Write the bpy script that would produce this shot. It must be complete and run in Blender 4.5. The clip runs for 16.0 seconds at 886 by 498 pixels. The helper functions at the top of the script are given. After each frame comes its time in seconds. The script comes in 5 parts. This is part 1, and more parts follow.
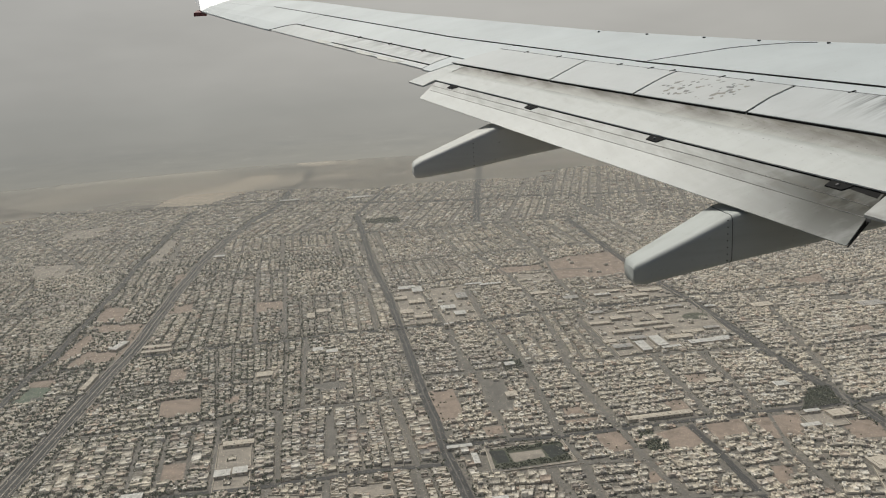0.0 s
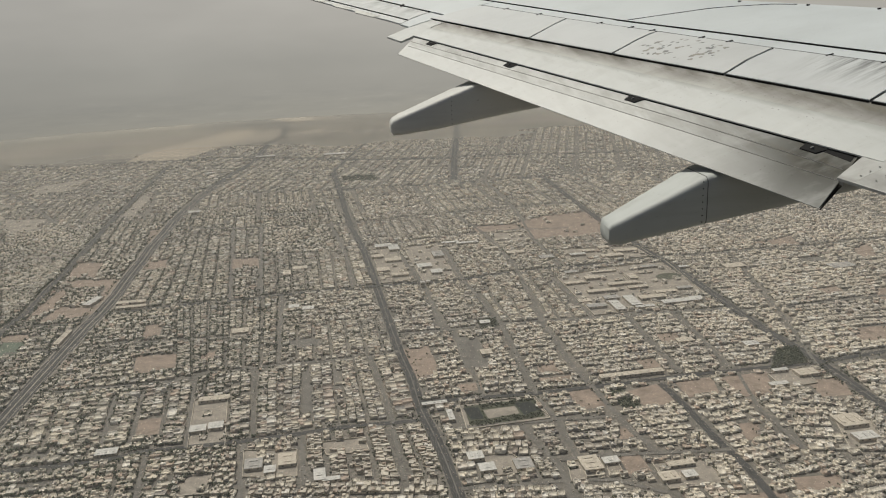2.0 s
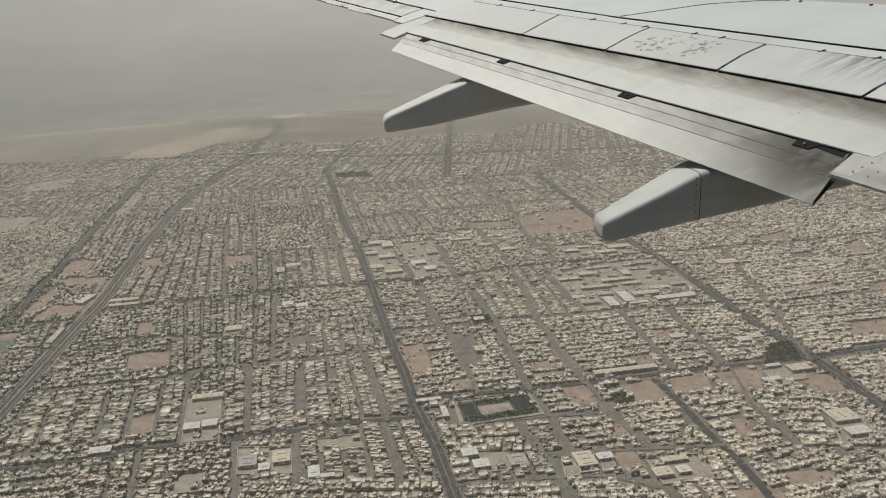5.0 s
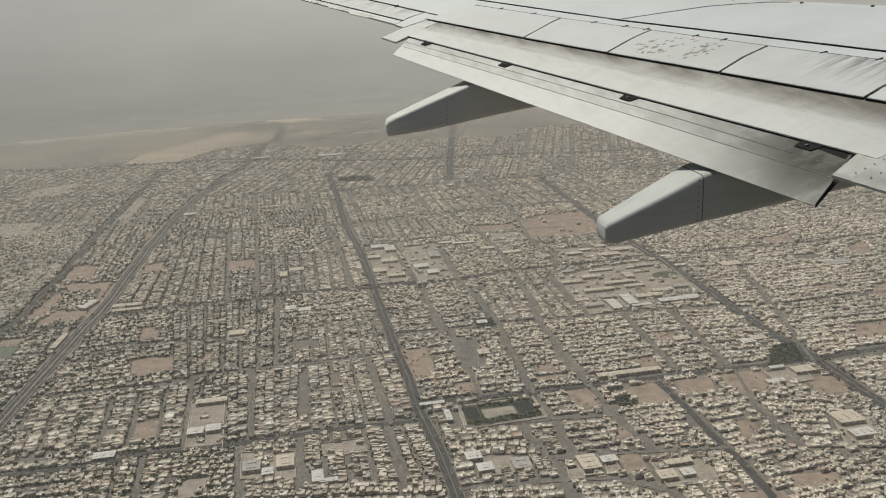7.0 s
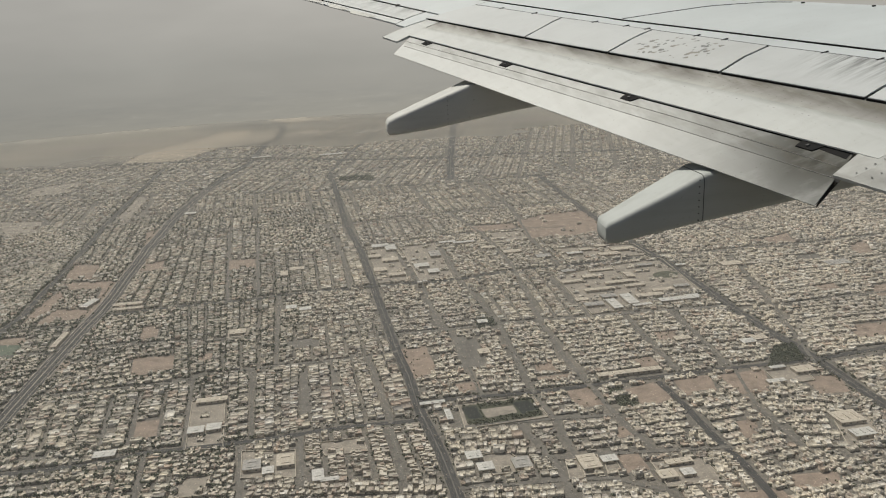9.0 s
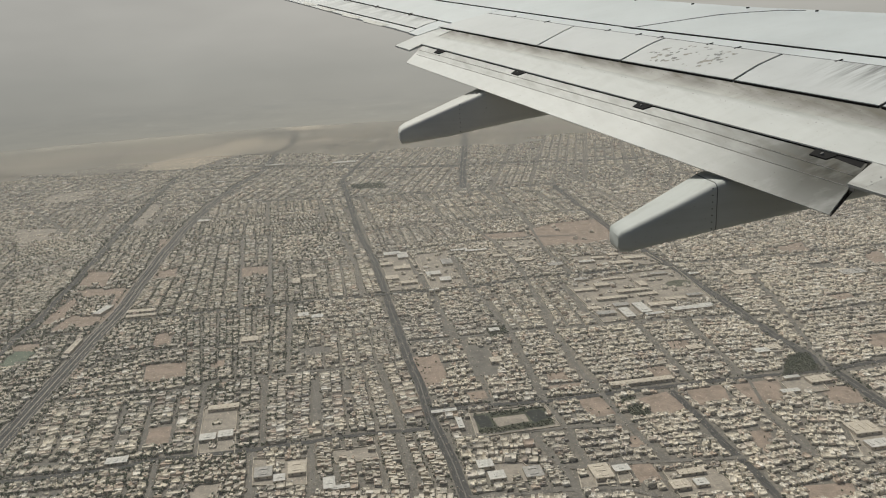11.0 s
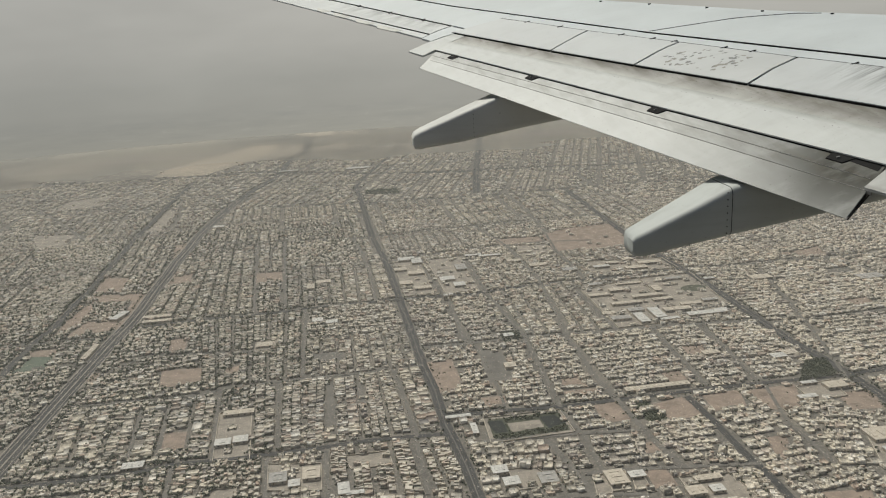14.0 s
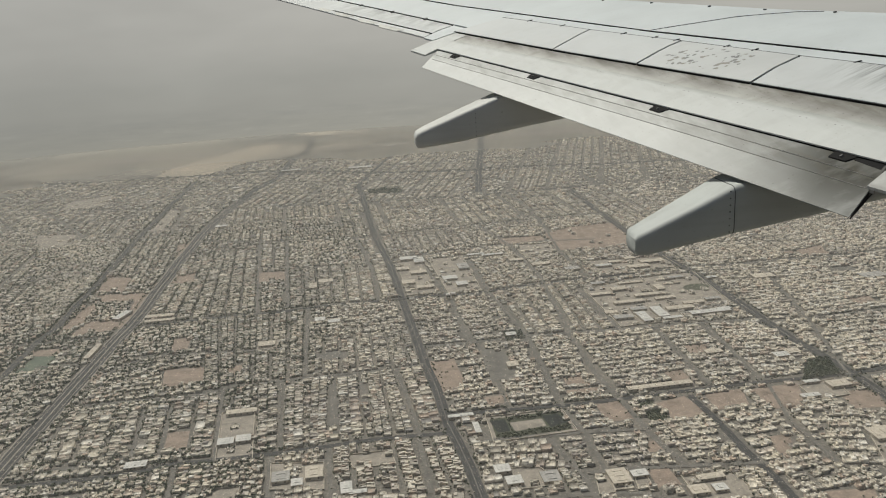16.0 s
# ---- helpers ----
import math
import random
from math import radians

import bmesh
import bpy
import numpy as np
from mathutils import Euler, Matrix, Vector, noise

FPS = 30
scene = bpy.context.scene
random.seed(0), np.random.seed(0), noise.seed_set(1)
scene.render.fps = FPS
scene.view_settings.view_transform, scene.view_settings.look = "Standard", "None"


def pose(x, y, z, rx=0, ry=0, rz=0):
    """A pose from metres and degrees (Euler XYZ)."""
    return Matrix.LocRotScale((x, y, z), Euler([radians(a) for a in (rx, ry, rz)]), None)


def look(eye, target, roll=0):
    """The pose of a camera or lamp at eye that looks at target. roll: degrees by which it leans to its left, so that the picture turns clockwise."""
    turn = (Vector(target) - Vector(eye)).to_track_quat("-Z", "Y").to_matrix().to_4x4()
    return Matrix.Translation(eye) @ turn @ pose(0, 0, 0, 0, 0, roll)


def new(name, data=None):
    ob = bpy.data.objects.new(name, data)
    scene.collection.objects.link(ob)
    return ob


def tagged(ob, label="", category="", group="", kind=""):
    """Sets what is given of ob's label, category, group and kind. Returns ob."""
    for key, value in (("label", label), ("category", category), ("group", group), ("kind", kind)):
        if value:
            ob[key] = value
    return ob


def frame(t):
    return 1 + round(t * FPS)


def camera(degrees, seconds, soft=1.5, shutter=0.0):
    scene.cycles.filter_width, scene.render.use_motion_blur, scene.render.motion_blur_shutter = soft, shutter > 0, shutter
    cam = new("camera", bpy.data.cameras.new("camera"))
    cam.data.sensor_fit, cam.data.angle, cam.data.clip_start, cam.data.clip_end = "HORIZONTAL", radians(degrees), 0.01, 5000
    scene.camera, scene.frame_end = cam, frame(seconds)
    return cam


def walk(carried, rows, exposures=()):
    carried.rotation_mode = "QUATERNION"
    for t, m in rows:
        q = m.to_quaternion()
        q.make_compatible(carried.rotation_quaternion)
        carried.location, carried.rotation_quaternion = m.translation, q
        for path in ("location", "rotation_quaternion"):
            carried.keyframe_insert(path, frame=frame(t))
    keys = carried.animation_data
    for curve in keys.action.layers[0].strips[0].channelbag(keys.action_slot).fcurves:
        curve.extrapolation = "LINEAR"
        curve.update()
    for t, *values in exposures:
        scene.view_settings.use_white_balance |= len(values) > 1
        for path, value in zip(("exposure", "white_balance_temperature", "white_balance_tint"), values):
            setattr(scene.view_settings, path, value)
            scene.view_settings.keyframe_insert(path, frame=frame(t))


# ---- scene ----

EYE = 550.0
cam = camera(56.2, 16.0, soft=1.15)
# seconds, yaw, pitch, lean of the camera held at the cabin window
ROWS = [
    (0.0, 0.29, -13.54, 3.13), (0.5, 1.3, -14.75, 2.69), (1.0, 1.43, -15.46, 2.47), (1.5, 0.41, -16.36, 2.11),
    (2.0, -1.1, -16.48, 2.13), (2.5, -1.4, -16.58, 2.1), (3.0, -1.49, -16.71, 2.11), (3.5, -1.53, -16.72, 2.13),
    (4.0, -1.57, -16.76, 2.11), (6.5, -1.46, -16.54, 2.38), (7.0, -1.47, -16.48, 2.5), (7.5, -1.47, -16.54, 2.48),
    (8.0, -1.47, -16.54, 2.48), (8.5, -1.43, -16.48, 2.51), (9.0, -1.41, -16.51, 2.44), (9.5, -1.41, -16.53, 2.38),
    (12.0, 0.01, -15.47, 2.73), (12.5, 0.11, -15.41, 2.81), (13.0, 0.21, -15.37, 2.82), (13.5, 0.26, -15.41, 2.9),
    (14.0, 0.31, -15.52, 2.92), (14.5, 0.32, -15.63, 2.93), (15.0, 0.36, -15.66, 2.93), (15.5, 0.38, -15.64, 2.99),
    (16.0, 0.45, -15.57, 3.02),
]
walk(cam, [(t, pose(0, 0, EYE, 90 + pitch, lean, yaw)) for t, yaw, pitch, lean in ROWS], [(0, -0.18, 6420, 7), (0.5, -0.17, 6550, 7), (2.0, -0.17, 6600, 7), (3.5, -0.17, 6540, 7), (6.5, -0.15, 6560, 7), (9.5, -0.15, 6560, 7), (12.0, -0.14, 6480, 5.5)])

# ---- sky and sun ----
SUN_UP, SUN_AT = radians(58), radians(-28)      # elevation; bearing from north, clockwise
world = bpy.data.worlds.new("world")
scene.world = world
world.use_nodes = True
wn = world.node_tree.nodes
sky = wn.new("ShaderNodeTexSky")
sky.sky_type, sky.sun_disc = "NISHITA", False
sky.sun_elevation, sky.sun_rotation = SUN_UP, SUN_AT
sky.dust_density, sky.air_density, sky.ozone_density = 6.0, 1.2, 1.0
wn["Background"].inputs["Strength"].default_value = 0.046
world.node_tree.links.new(sky.outputs["Color"], wn["Background"].inputs["Color"])
sun = new("sun", bpy.data.lights.new("sun", "SUN"))
sun.data.energy, sun.data.angle, sun.data.color = 3.85, radians(2.5), (1.0, 0.96, 0.89)
sun.matrix_world = look((0, 0, 0), (-math.sin(SUN_AT) * math.cos(SUN_UP), -math.cos(SUN_AT) * math.cos(SUN_UP), -math.sin(SUN_UP)))


# ---- materials ----
def ramp(nt, fac, stops):
    r = nt.nodes.new("ShaderNodeValToRGB")
    e = r.color_ramp.elements
    while len(e) < len(stops):
        e.new(0.5)
    for i, (p, c) in enumerate(stops):
        e[i].position = p
        e[i].color = (*c, 1) if len(c) == 3 else c
    nt.links.new(fac, r.inputs["Fac"])
    return r.outputs["Color"]


def noise_of(nt, scale, detail=3, vec=None, rough=0.55):
    n = nt.nodes.new("ShaderNodeTexNoise")
    n.inputs["Scale"].default_value, n.inputs["Detail"].default_value = scale, detail
    n.inputs["Roughness"].default_value = rough
    if vec is not None:
        nt.links.new(vec, n.inputs["Vector"])
    return n.outputs["Fac"]


def mixed(nt, kind, fac, a, b):
    m = nt.nodes.new("ShaderNodeMix")
    m.data_type, m.blend_type = "RGBA", kind
    for sock, v in ((m.inputs[0], fac), (m.inputs[6], a), (m.inputs[7], b)):
        if hasattr(v, "is_linked"):
            nt.links.new(v, sock)
        else:
            sock.default_value = v if isinstance(v, float) else (*v, 1)
    return m.outputs[2]


def stretched(nt, source, scale):
    m = nt.nodes.new("ShaderNodeMapping")
    m.inputs["Scale"].default_value = scale
    nt.links.new(source, m.inputs["Vector"])
    return m.outputs["Vector"]


def base(name, rough=0.6, metal=0.0):
    m = bpy.data.materials.new(name)
    m.use_nodes = True
    nt = m.node_tree
    p = nt.nodes["Principled BSDF"]
    p.inputs["Roughness"].default_value, p.inputs["Metallic"].default_value = rough, metal
    co = nt.nodes.new("ShaderNodeTexCoord").outputs["Object"]
    return m, nt, p, co


def plain(name, colour, rough=0.6, metal=0.0, vary=0.15, scale=3.0):
    m, nt, p, co = base(name, rough, metal)
    n = noise_of(nt, scale, 5, co)
    lo, hi = tuple(c * (1 - vary) for c in colour), tuple(min(1, c * (1 + vary)) for c in colour)
    nt.links.new(ramp(nt, n, [(0.3, lo), (0.7, hi)]), p.inputs["Base Color"])
    return m


def paint(name, colour, dirt=0.5, chips=0.0, streaks=0.35, dark_band=None, drips=0.0, rough=0.6, inner=0.0, edge=0.16, bands=0.0):
    """Aircraft paint: broad soiling, streaks that run with the airflow, fine specks, worn patches.
    dark_band: a darker brown-grey band (from, to, strength) across the panel, 0 its front and 1 its rear; drips: black
    streaks from the hinge line."""
    m, nt, p, co = base(name, rough)

    def product(a, b):
        n = nt.nodes.new("ShaderNodeMath")
        n.operation = "MULTIPLY"
        nt.links.new(a, n.inputs[0]), nt.links.new(b, n.inputs[1])
        return n.outputs[0]

    dull = []                                  # where the darker bands and bare metal take the gloss away
    broad = noise_of(nt, 0.9, 4, co)
    col = ramp(nt, broad, [(0.3, tuple(c * 0.86 for c in colour)), (0.65, colour)])
    flow = noise_of(nt, 1.0, 5, stretched(nt, co, (0.7, 7.0, 7.0)), 0.65)
    grime = ramp(nt, flow, [(0.48, (0, 0, 0)), (0.8, (streaks, streaks, streaks))])
    col = mixed(nt, "MIX", grime, col, (0.17, 0.155, 0.13))
    fine = noise_of(nt, 45.0, 2, co)
    specks = ramp(nt, fine, [(0.68, (0, 0, 0)), (0.76, (dirt, dirt, dirt))])
    col = mixed(nt, "MIX", specks, col, (0.2, 0.185, 0.165))
    uv = nt.nodes.new("ShaderNodeTexCoord").outputs["UV"]
    sep = nt.nodes.new("ShaderNodeSeparateXYZ")
    nt.links.new(uv, sep.inputs[0])
    if dark_band:
        f, t, k = dark_band
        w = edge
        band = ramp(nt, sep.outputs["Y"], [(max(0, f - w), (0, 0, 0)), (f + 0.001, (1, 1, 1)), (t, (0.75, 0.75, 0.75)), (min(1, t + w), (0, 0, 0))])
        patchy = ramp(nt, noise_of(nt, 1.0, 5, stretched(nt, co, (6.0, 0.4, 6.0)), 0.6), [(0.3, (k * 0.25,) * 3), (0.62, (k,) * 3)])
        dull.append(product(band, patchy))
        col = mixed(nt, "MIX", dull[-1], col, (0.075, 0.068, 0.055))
    # darker towards the panel's inboard end, most at its front
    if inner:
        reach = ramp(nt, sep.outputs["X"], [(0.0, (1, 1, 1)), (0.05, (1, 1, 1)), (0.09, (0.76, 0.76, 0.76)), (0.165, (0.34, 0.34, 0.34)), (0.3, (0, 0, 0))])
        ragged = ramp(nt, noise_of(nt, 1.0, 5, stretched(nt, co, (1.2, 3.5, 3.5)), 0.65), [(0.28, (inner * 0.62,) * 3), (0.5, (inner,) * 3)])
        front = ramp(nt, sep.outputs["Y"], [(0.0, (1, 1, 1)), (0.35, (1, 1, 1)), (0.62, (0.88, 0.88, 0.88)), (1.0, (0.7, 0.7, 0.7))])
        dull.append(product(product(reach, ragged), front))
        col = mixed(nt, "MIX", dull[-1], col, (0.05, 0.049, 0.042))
    if bands:
        run = noise_of(nt, 1.0, 5, stretched(nt, co, (14.0, 0.45, 14.0)), 0.6)
        where = ramp(nt, sep.outputs["Y"], [(0.0, (1, 1, 1)), (0.5, (0.9, 0.9, 0.9)), (0.56, (0.35, 0.35, 0.35)), (1.0, (0.15, 0.15, 0.15))])
        dull.append(product(ramp(nt, run, [(0.4, (0, 0, 0)), (0.66, (bands,) * 3)]), where))
        col = mixed(nt, "MIX", dull[-1], col, (0.16, 0.145, 0.115))
    if drips:
        lines = ramp(nt, noise_of(nt, 1.0, 4, stretched(nt, uv, (26.0, 0.8, 1.0)), 0.7), [(0.42, (0, 0, 0)), (0.6, (drips,) * 3)])
        fade = ramp(nt, sep.outputs["Y"], [(0.0, (1, 1, 1)), (0.15, (0.8, 0.8, 0.8)), (0.85, (0, 0, 0))])
        where = ramp(nt, sep.outputs["X"], [(0.0, (1, 1, 1)), (0.45, (0.9, 0.9, 0.9)), (0.75, (0, 0, 0))])
        dull.append(product(product(lines, fade), where))
        col = mixed(nt, "MIX", dull[-1], col, (0.04, 0.04, 0.038))
    if chips:
        v = nt.nodes.new("ShaderNodeTexVoronoi")
        v.inputs["Scale"].default_value, v.inputs["Randomness"].default_value = 21.0, 1.0
        wob = nt.nodes.new("ShaderNodeTexNoise")
        wob.inputs["Scale"].default_value = 16.0
        nt.links.new(co, wob.inputs["Vector"])
        bent = nt.nodes.new("ShaderNodeVectorMath")
        bent.operation = "MULTIPLY_ADD"
        bent.inputs[1].default_value = (0.06, 0.06, 0.06)
        nt.links.new(wob.outputs["Color"], bent.inputs[0])
        nt.links.new(stretched(nt, co, (0.8, 1.0, 1.0)), bent.inputs[2])
        nt.links.new(bent.outputs[0], v.inputs["Vector"])
        size = ramp(nt, noise_of(nt, 4.2, 2, co), [(0.36, (0, 0, 0)), (0.54, (1, 1, 1))])
        dots = ramp(nt, v.outputs["Distance"], [(0.22, (1, 1, 1)), (0.52, (0, 0, 0))])
        mid = product(ramp(nt, sep.outputs["X"], [(0.2, (0, 0, 0)), (0.35, (1, 1, 1)), (0.8, (1, 1, 1)), (0.95, (0, 0, 0))]),
                      ramp(nt, sep.outputs["Y"], [(0.08, (0, 0, 0)), (0.2, (1, 1, 1)), (0.75, (1, 1, 1)), (0.92, (0, 0, 0))]))
        worn = ramp(nt, product(product(dots, size), mid), [(0.24, (0, 0, 0)), (0.32, (chips,) * 3)])
        dull.append(worn)
        col = mixed(nt, "MIX", worn, col, ramp(nt, noise_of(nt, 9.0, 2, co), [(0.42, (0.055, 0.055, 0.053)), (0.58, (0.16, 0.135, 0.095))]))
    nt.links.new(col, p.inputs["Base Color"])
    p.inputs["Specular IOR Level"].default_value = 0.3
    if dull:
        gloss = nt.nodes.new("ShaderNodeMath")
        gloss.operation = "SUBTRACT"
        gloss.use_clamp = True
        gloss.inputs[0].default_value = 0.3
        total = dull[0]
        for d in dull[1:]:
            add = nt.nodes.new("ShaderNodeMath")
            nt.links.new(total, add.inputs[0]), nt.links.new(d, add.inputs[1])
            total = add.outputs[0]
        scaled = nt.nodes.new("ShaderNodeMath")
        scaled.operation = "MULTIPLY"
        scaled.inputs[1].default_value = 0.4
        nt.links.new(total, scaled.inputs[0])
        nt.links.new(scaled.outputs[0], gloss.inputs[1])
        nt.links.new(gloss.outputs[0], p.inputs["Specular IOR Level"])
    b = nt.nodes.new("ShaderNodeBump")
    b.inputs["Strength"].default_value, b.inputs["Distance"].default_value = 0.12, 0.01
    nt.links.new(noise_of(nt, 2.2, 2, co), b.inputs["Height"])
    nt.links.new(b.outputs["Normal"], p.inputs["Normal"])
    return m


WING = paint("wing_paint", (0.51, 0.548, 0.556), 0.35, streaks=0.07)
AILERON = paint("aileron_paint", (0.535, 0.558, 0.555), streaks=0.12, drips=0.5)
TAB = paint("tab_paint", (0.545, 0.55, 0.515), 0.4, 0.0, 0.4, drips=0.5)
SPOILER = paint("spoiler_paint", (0.495, 0.517, 0.518), 0.3, 0.0, 0.1)
CHIPPED = paint("chipped_paint", (0.49, 0.508, 0.505), 0.3, 0.62, 0.1)
STREAKED = paint("oil_streaked_paint", (0.495, 0.517, 0.518), 0.3, 0.0, 0.12, drips=0.8)
FLAP = paint("flap_paint", (0.52, 0.54, 0.525), 0.4, 0.0, 0.16, dark_band=(0.0, 0.05, 0.4), bands=0.12)
AFT = paint("aft_flap_paint", (0.575, 0.588, 0.57), 0.4, 0.0, 0.1, dark_band=(0.02, 0.5, 0.2), inner=0.95, edge=0.03, bands=0.3)
INNER = paint("inner_flap_paint", (0.42, 0.428, 0.41), 0.5, 0.0, 0.5, dark_band=(0.93, 0.99, 0.5), edge=0.1)
SOILED = paint("soiled_paint", (0.43, 0.43, 0.405), 0.6, 0.0, 0.5, dark_band=(0.05, 0.6, 0.68), inner=0.34, edge=0.3, bands=0.6)
FAIRING = paint("fairing_paint", (0.56, 0.565, 0.54), 0.4, 0.0, 0.25, rough=0.6)
# near fairing's grimy paint, its base also darkened for the flank's shade
GRIMY_SHADED = paint("grimy_shaded_fairing_paint", (0.45, 0.475, 0.46), 0.5, 0.0, 0.3, rough=0.6)
# seals and fittings, and the black laid where gaps and bays are only shaded
DARK = plain("black_rubber_and_shade", (0.018, 0.018, 0.018), 0.85)
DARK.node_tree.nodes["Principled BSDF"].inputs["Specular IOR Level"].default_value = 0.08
RIVET = plain("dull_rivet", (0.07, 0.07, 0.068), 0.6)
LINE = plain("grey_sealant", (0.25, 0.245, 0.23), 0.8)
STEEL = plain("dull_steel", (0.1, 0.1, 0.1), 0.45, 0.8)
RED = plain("dark_red_paint", (0.14, 0.035, 0.04), 0.5)
CABIN = plain("white_paint", (0.7, 0.7, 0.7), 0.35)
HULL = plain("grey_fuselage_paint", (0.25, 0.255, 0.26), 0.4)


def ground_material():
    m, nt, p, co = base("dusty_ground", 0.95)
    col = ramp(nt, noise_of(nt, 0.012, 6, co, 0.65), [(0.3, (0.125, 0.116, 0.101)), (0.5, (0.165, 0.152, 0.131)), (0.7, (0.225, 0.2, 0.165))])
    fine = ramp(nt, noise_of(nt, 0.22, 4, co), [(0.35, (0.55, 0.55, 0.55)), (0.65, (1.1, 1.1, 1.1))])
    nt.links.new(mixed(nt, "MULTIPLY", 1.0, col, fine), p.inputs["Base Color"])
    return m


def sandy(name, colour, cells=0.0):
    """Dusty ground; cells: the scale of a mosaic of plots."""
    m, nt, p, co = base(name, 0.95)
    col = ramp(nt, noise_of(nt, 0.05, 6, co, 0.7), [(0.32, tuple(c * 0.62 for c in colour)), (0.5, colour), (0.68, tuple(c * 1.2 for c in colour))])
    fine = ramp(nt, noise_of(nt, 0.5, 3, co), [(0.3, (0.75, 0.75, 0.75)), (0.7, (1.1, 1.1, 1.1))])
    col = mixed(nt, "MULTIPLY", 1.0, col, fine)
    if cells:
        v = nt.nodes.new("ShaderNodeTexVoronoi")
        v.inputs["Scale"].default_value = cells
        nt.links.new(stretched(nt, co, (1.0, 0.6, 1.0)), v.inputs["Vector"])
        col = mixed(nt, "MULTIPLY", 1.0, col, ramp(nt, v.outputs["Color"], [(0.2, (0.62, 0.63, 0.62)), (0.5, (0.95, 0.95, 0.95)), (0.8, (1.12, 1.1, 1.05))]))
    nt.links.new(col, p.inputs["Base Color"])
    return m


def house_material(name, islands, tone=1.0):
    """Rendered walls and flat roofs: cream, sand, white, grey and ochre, house by house."""
    m, nt, p, co = base(name, 0.9)
    if islands:
        r = nt.nodes.new("ShaderNodeNewGeometry").outputs["Random Per Island"]
    else:
        r = nt.nodes.new("ShaderNodeObjectInfo").outputs["Random"]
    col = ramp(nt, r, [(0.0, (0.52, 0.47, 0.385)), (0.16, (0.66, 0.595, 0.49)), (0.3, (0.34, 0.315, 0.27)), (0.46, (0.68, 0.625, 0.53)),
                       (0.62, (0.45, 0.4, 0.33)), (0.78, (0.76, 0.72, 0.65)), (0.9, (0.45, 0.355, 0.28)), (1.0, (0.28, 0.265, 0.245))])
    col = mixed(nt, "MULTIPLY", 1.0, col, (tone, tone, tone))
    fine = ramp(nt, noise_of(nt, 0.5, 5, co, 0.7), [(0.32, (0.42, 0.41, 0.4)), (0.5, (0.9, 0.9, 0.9)), (0.68, (1.1, 1.1, 1.1))])
    quarter = ramp(nt, noise_of(nt, 0.004, 3, co), [(0.36, (0.82, 0.82, 0.83)), (0.5, (0.95, 0.95, 0.94)), (0.64, (1.05, 1.035, 1.01))])
    col = mixed(nt, "MULTIPLY", 1.0, col, quarter)
    nt.links.new(mixed(nt, "MULTIPLY", 1.0, col, fine), p.inputs["Base Color"])
    return m


GROUND = ground_material()
SAND = sandy("bare_sand", (0.265, 0.21, 0.168))
FIELD = sandy("dry_field", (0.315, 0.276, 0.226), 0.0045)
TAN = sandy("beige_yard", (0.28, 0.25, 0.21))
ASPHALT = sandy("asphalt", (0.058, 0.057, 0.055))
STREET = sandy("dusty_street", (0.15, 0.14, 0.124))
GREEN = sandy("sports_turf", (0.11, 0.135, 0.1))
FARM = sandy("brown_farmland", (0.222, 0.203, 0.174), 0.0035)
BASIN = sandy("dark_basin", (0.022, 0.026, 0.023))
SCRUB = sandy("scrub", (0.07, 0.075, 0.05))
HOUSES = house_material("house_render", True)
YARDS = house_material("yard_render", True, 0.48)
CARS = house_material("car_paint", True, 0.55)
HOUSE = house_material("single_house_render", False)
WHITE = plain("white_roof", (0.46, 0.45, 0.42), 0.8, 0, 0.25, 0.25)
CREAM = plain("cream_render", (0.43, 0.385, 0.317), 0.9, 0, 0.2, 0.2)
GREY = plain("grey_concrete", (0.3, 0.29, 0.27), 0.9, 0, 0.25, 0.2)
LEAF = plain("dusty_leaves", (0.07, 0.079, 0.052), 0.9, 0, 0.4, 0.3)


# ---- helpers of this scene ----
def part(name, bm, material, parent=None, label="", smooth=False):
    me = bpy.data.meshes.new(name)
    bm.normal_update()
    bm.to_mesh(me)
    bm.free()
    me.materials.append(material)
    if smooth:
        me.shade_smooth()
        me.set_sharp_from_angle(angle=radians(35))
    ob = new(name, me)
    if parent:
        ob.parent = parent
    if label:
        ob["label"] = label
    return ob


def mesh_of(name, verts, faces, material, parent=None):
    me = bpy.data.meshes.new(name)
    me.from_pydata([tuple(v) for v in verts], [], faces)
    me.update()
    me.materials.append(material)
    ob = new(name, me)
    if parent:
        ob.parent = parent
    return ob


def box(bm, x0, x1, y0, y1, z0, z1):
    vs = [bm.verts.new(p) for p in ((x0, y0, z0), (x1, y0, z0), (x1, y1, z0), (x0, y1, z0), (x0, y0, z1), (x1, y0, z1), (x1, y1, z1), (x0, y1, z1))]
    for f in ((3, 2, 1, 0), (4, 5, 6, 7), (0, 1, 5, 4), (1, 2, 6, 5), (2, 3, 7, 6), (3, 0, 4, 7)):
        bm.faces.new([vs[i] for i in f])
    return vs


# ---- ground, distance and haze ----


def disc(name, z, radius, material, rings=24, spokes=96):
    verts, faces = [(0, 0, z)], []
    for i in range(1, rings + 1):
        for j in range(spokes):
            a = 2 * math.pi * j / spokes
            verts.append((radius * i / rings * math.cos(a), radius * i / rings * math.sin(a), z))
    for j in range(spokes):
        faces.append((0, 1 + j, 1 + (j + 1) % spokes))
    for i in range(rings - 1):
        for j in range(spokes):
            k, l = 1 + i * spokes, 1 + (i + 1) * spokes
            faces.append((k + j, l + j, l + (j + 1) % spokes, k + (j + 1) % spokes))
    return mesh_of(name, verts, faces, material)


tagged(disc("ground", 0.0, 7000.0, GROUND), "dusty grey-brown desert ground under the city", "ground", kind="structure")


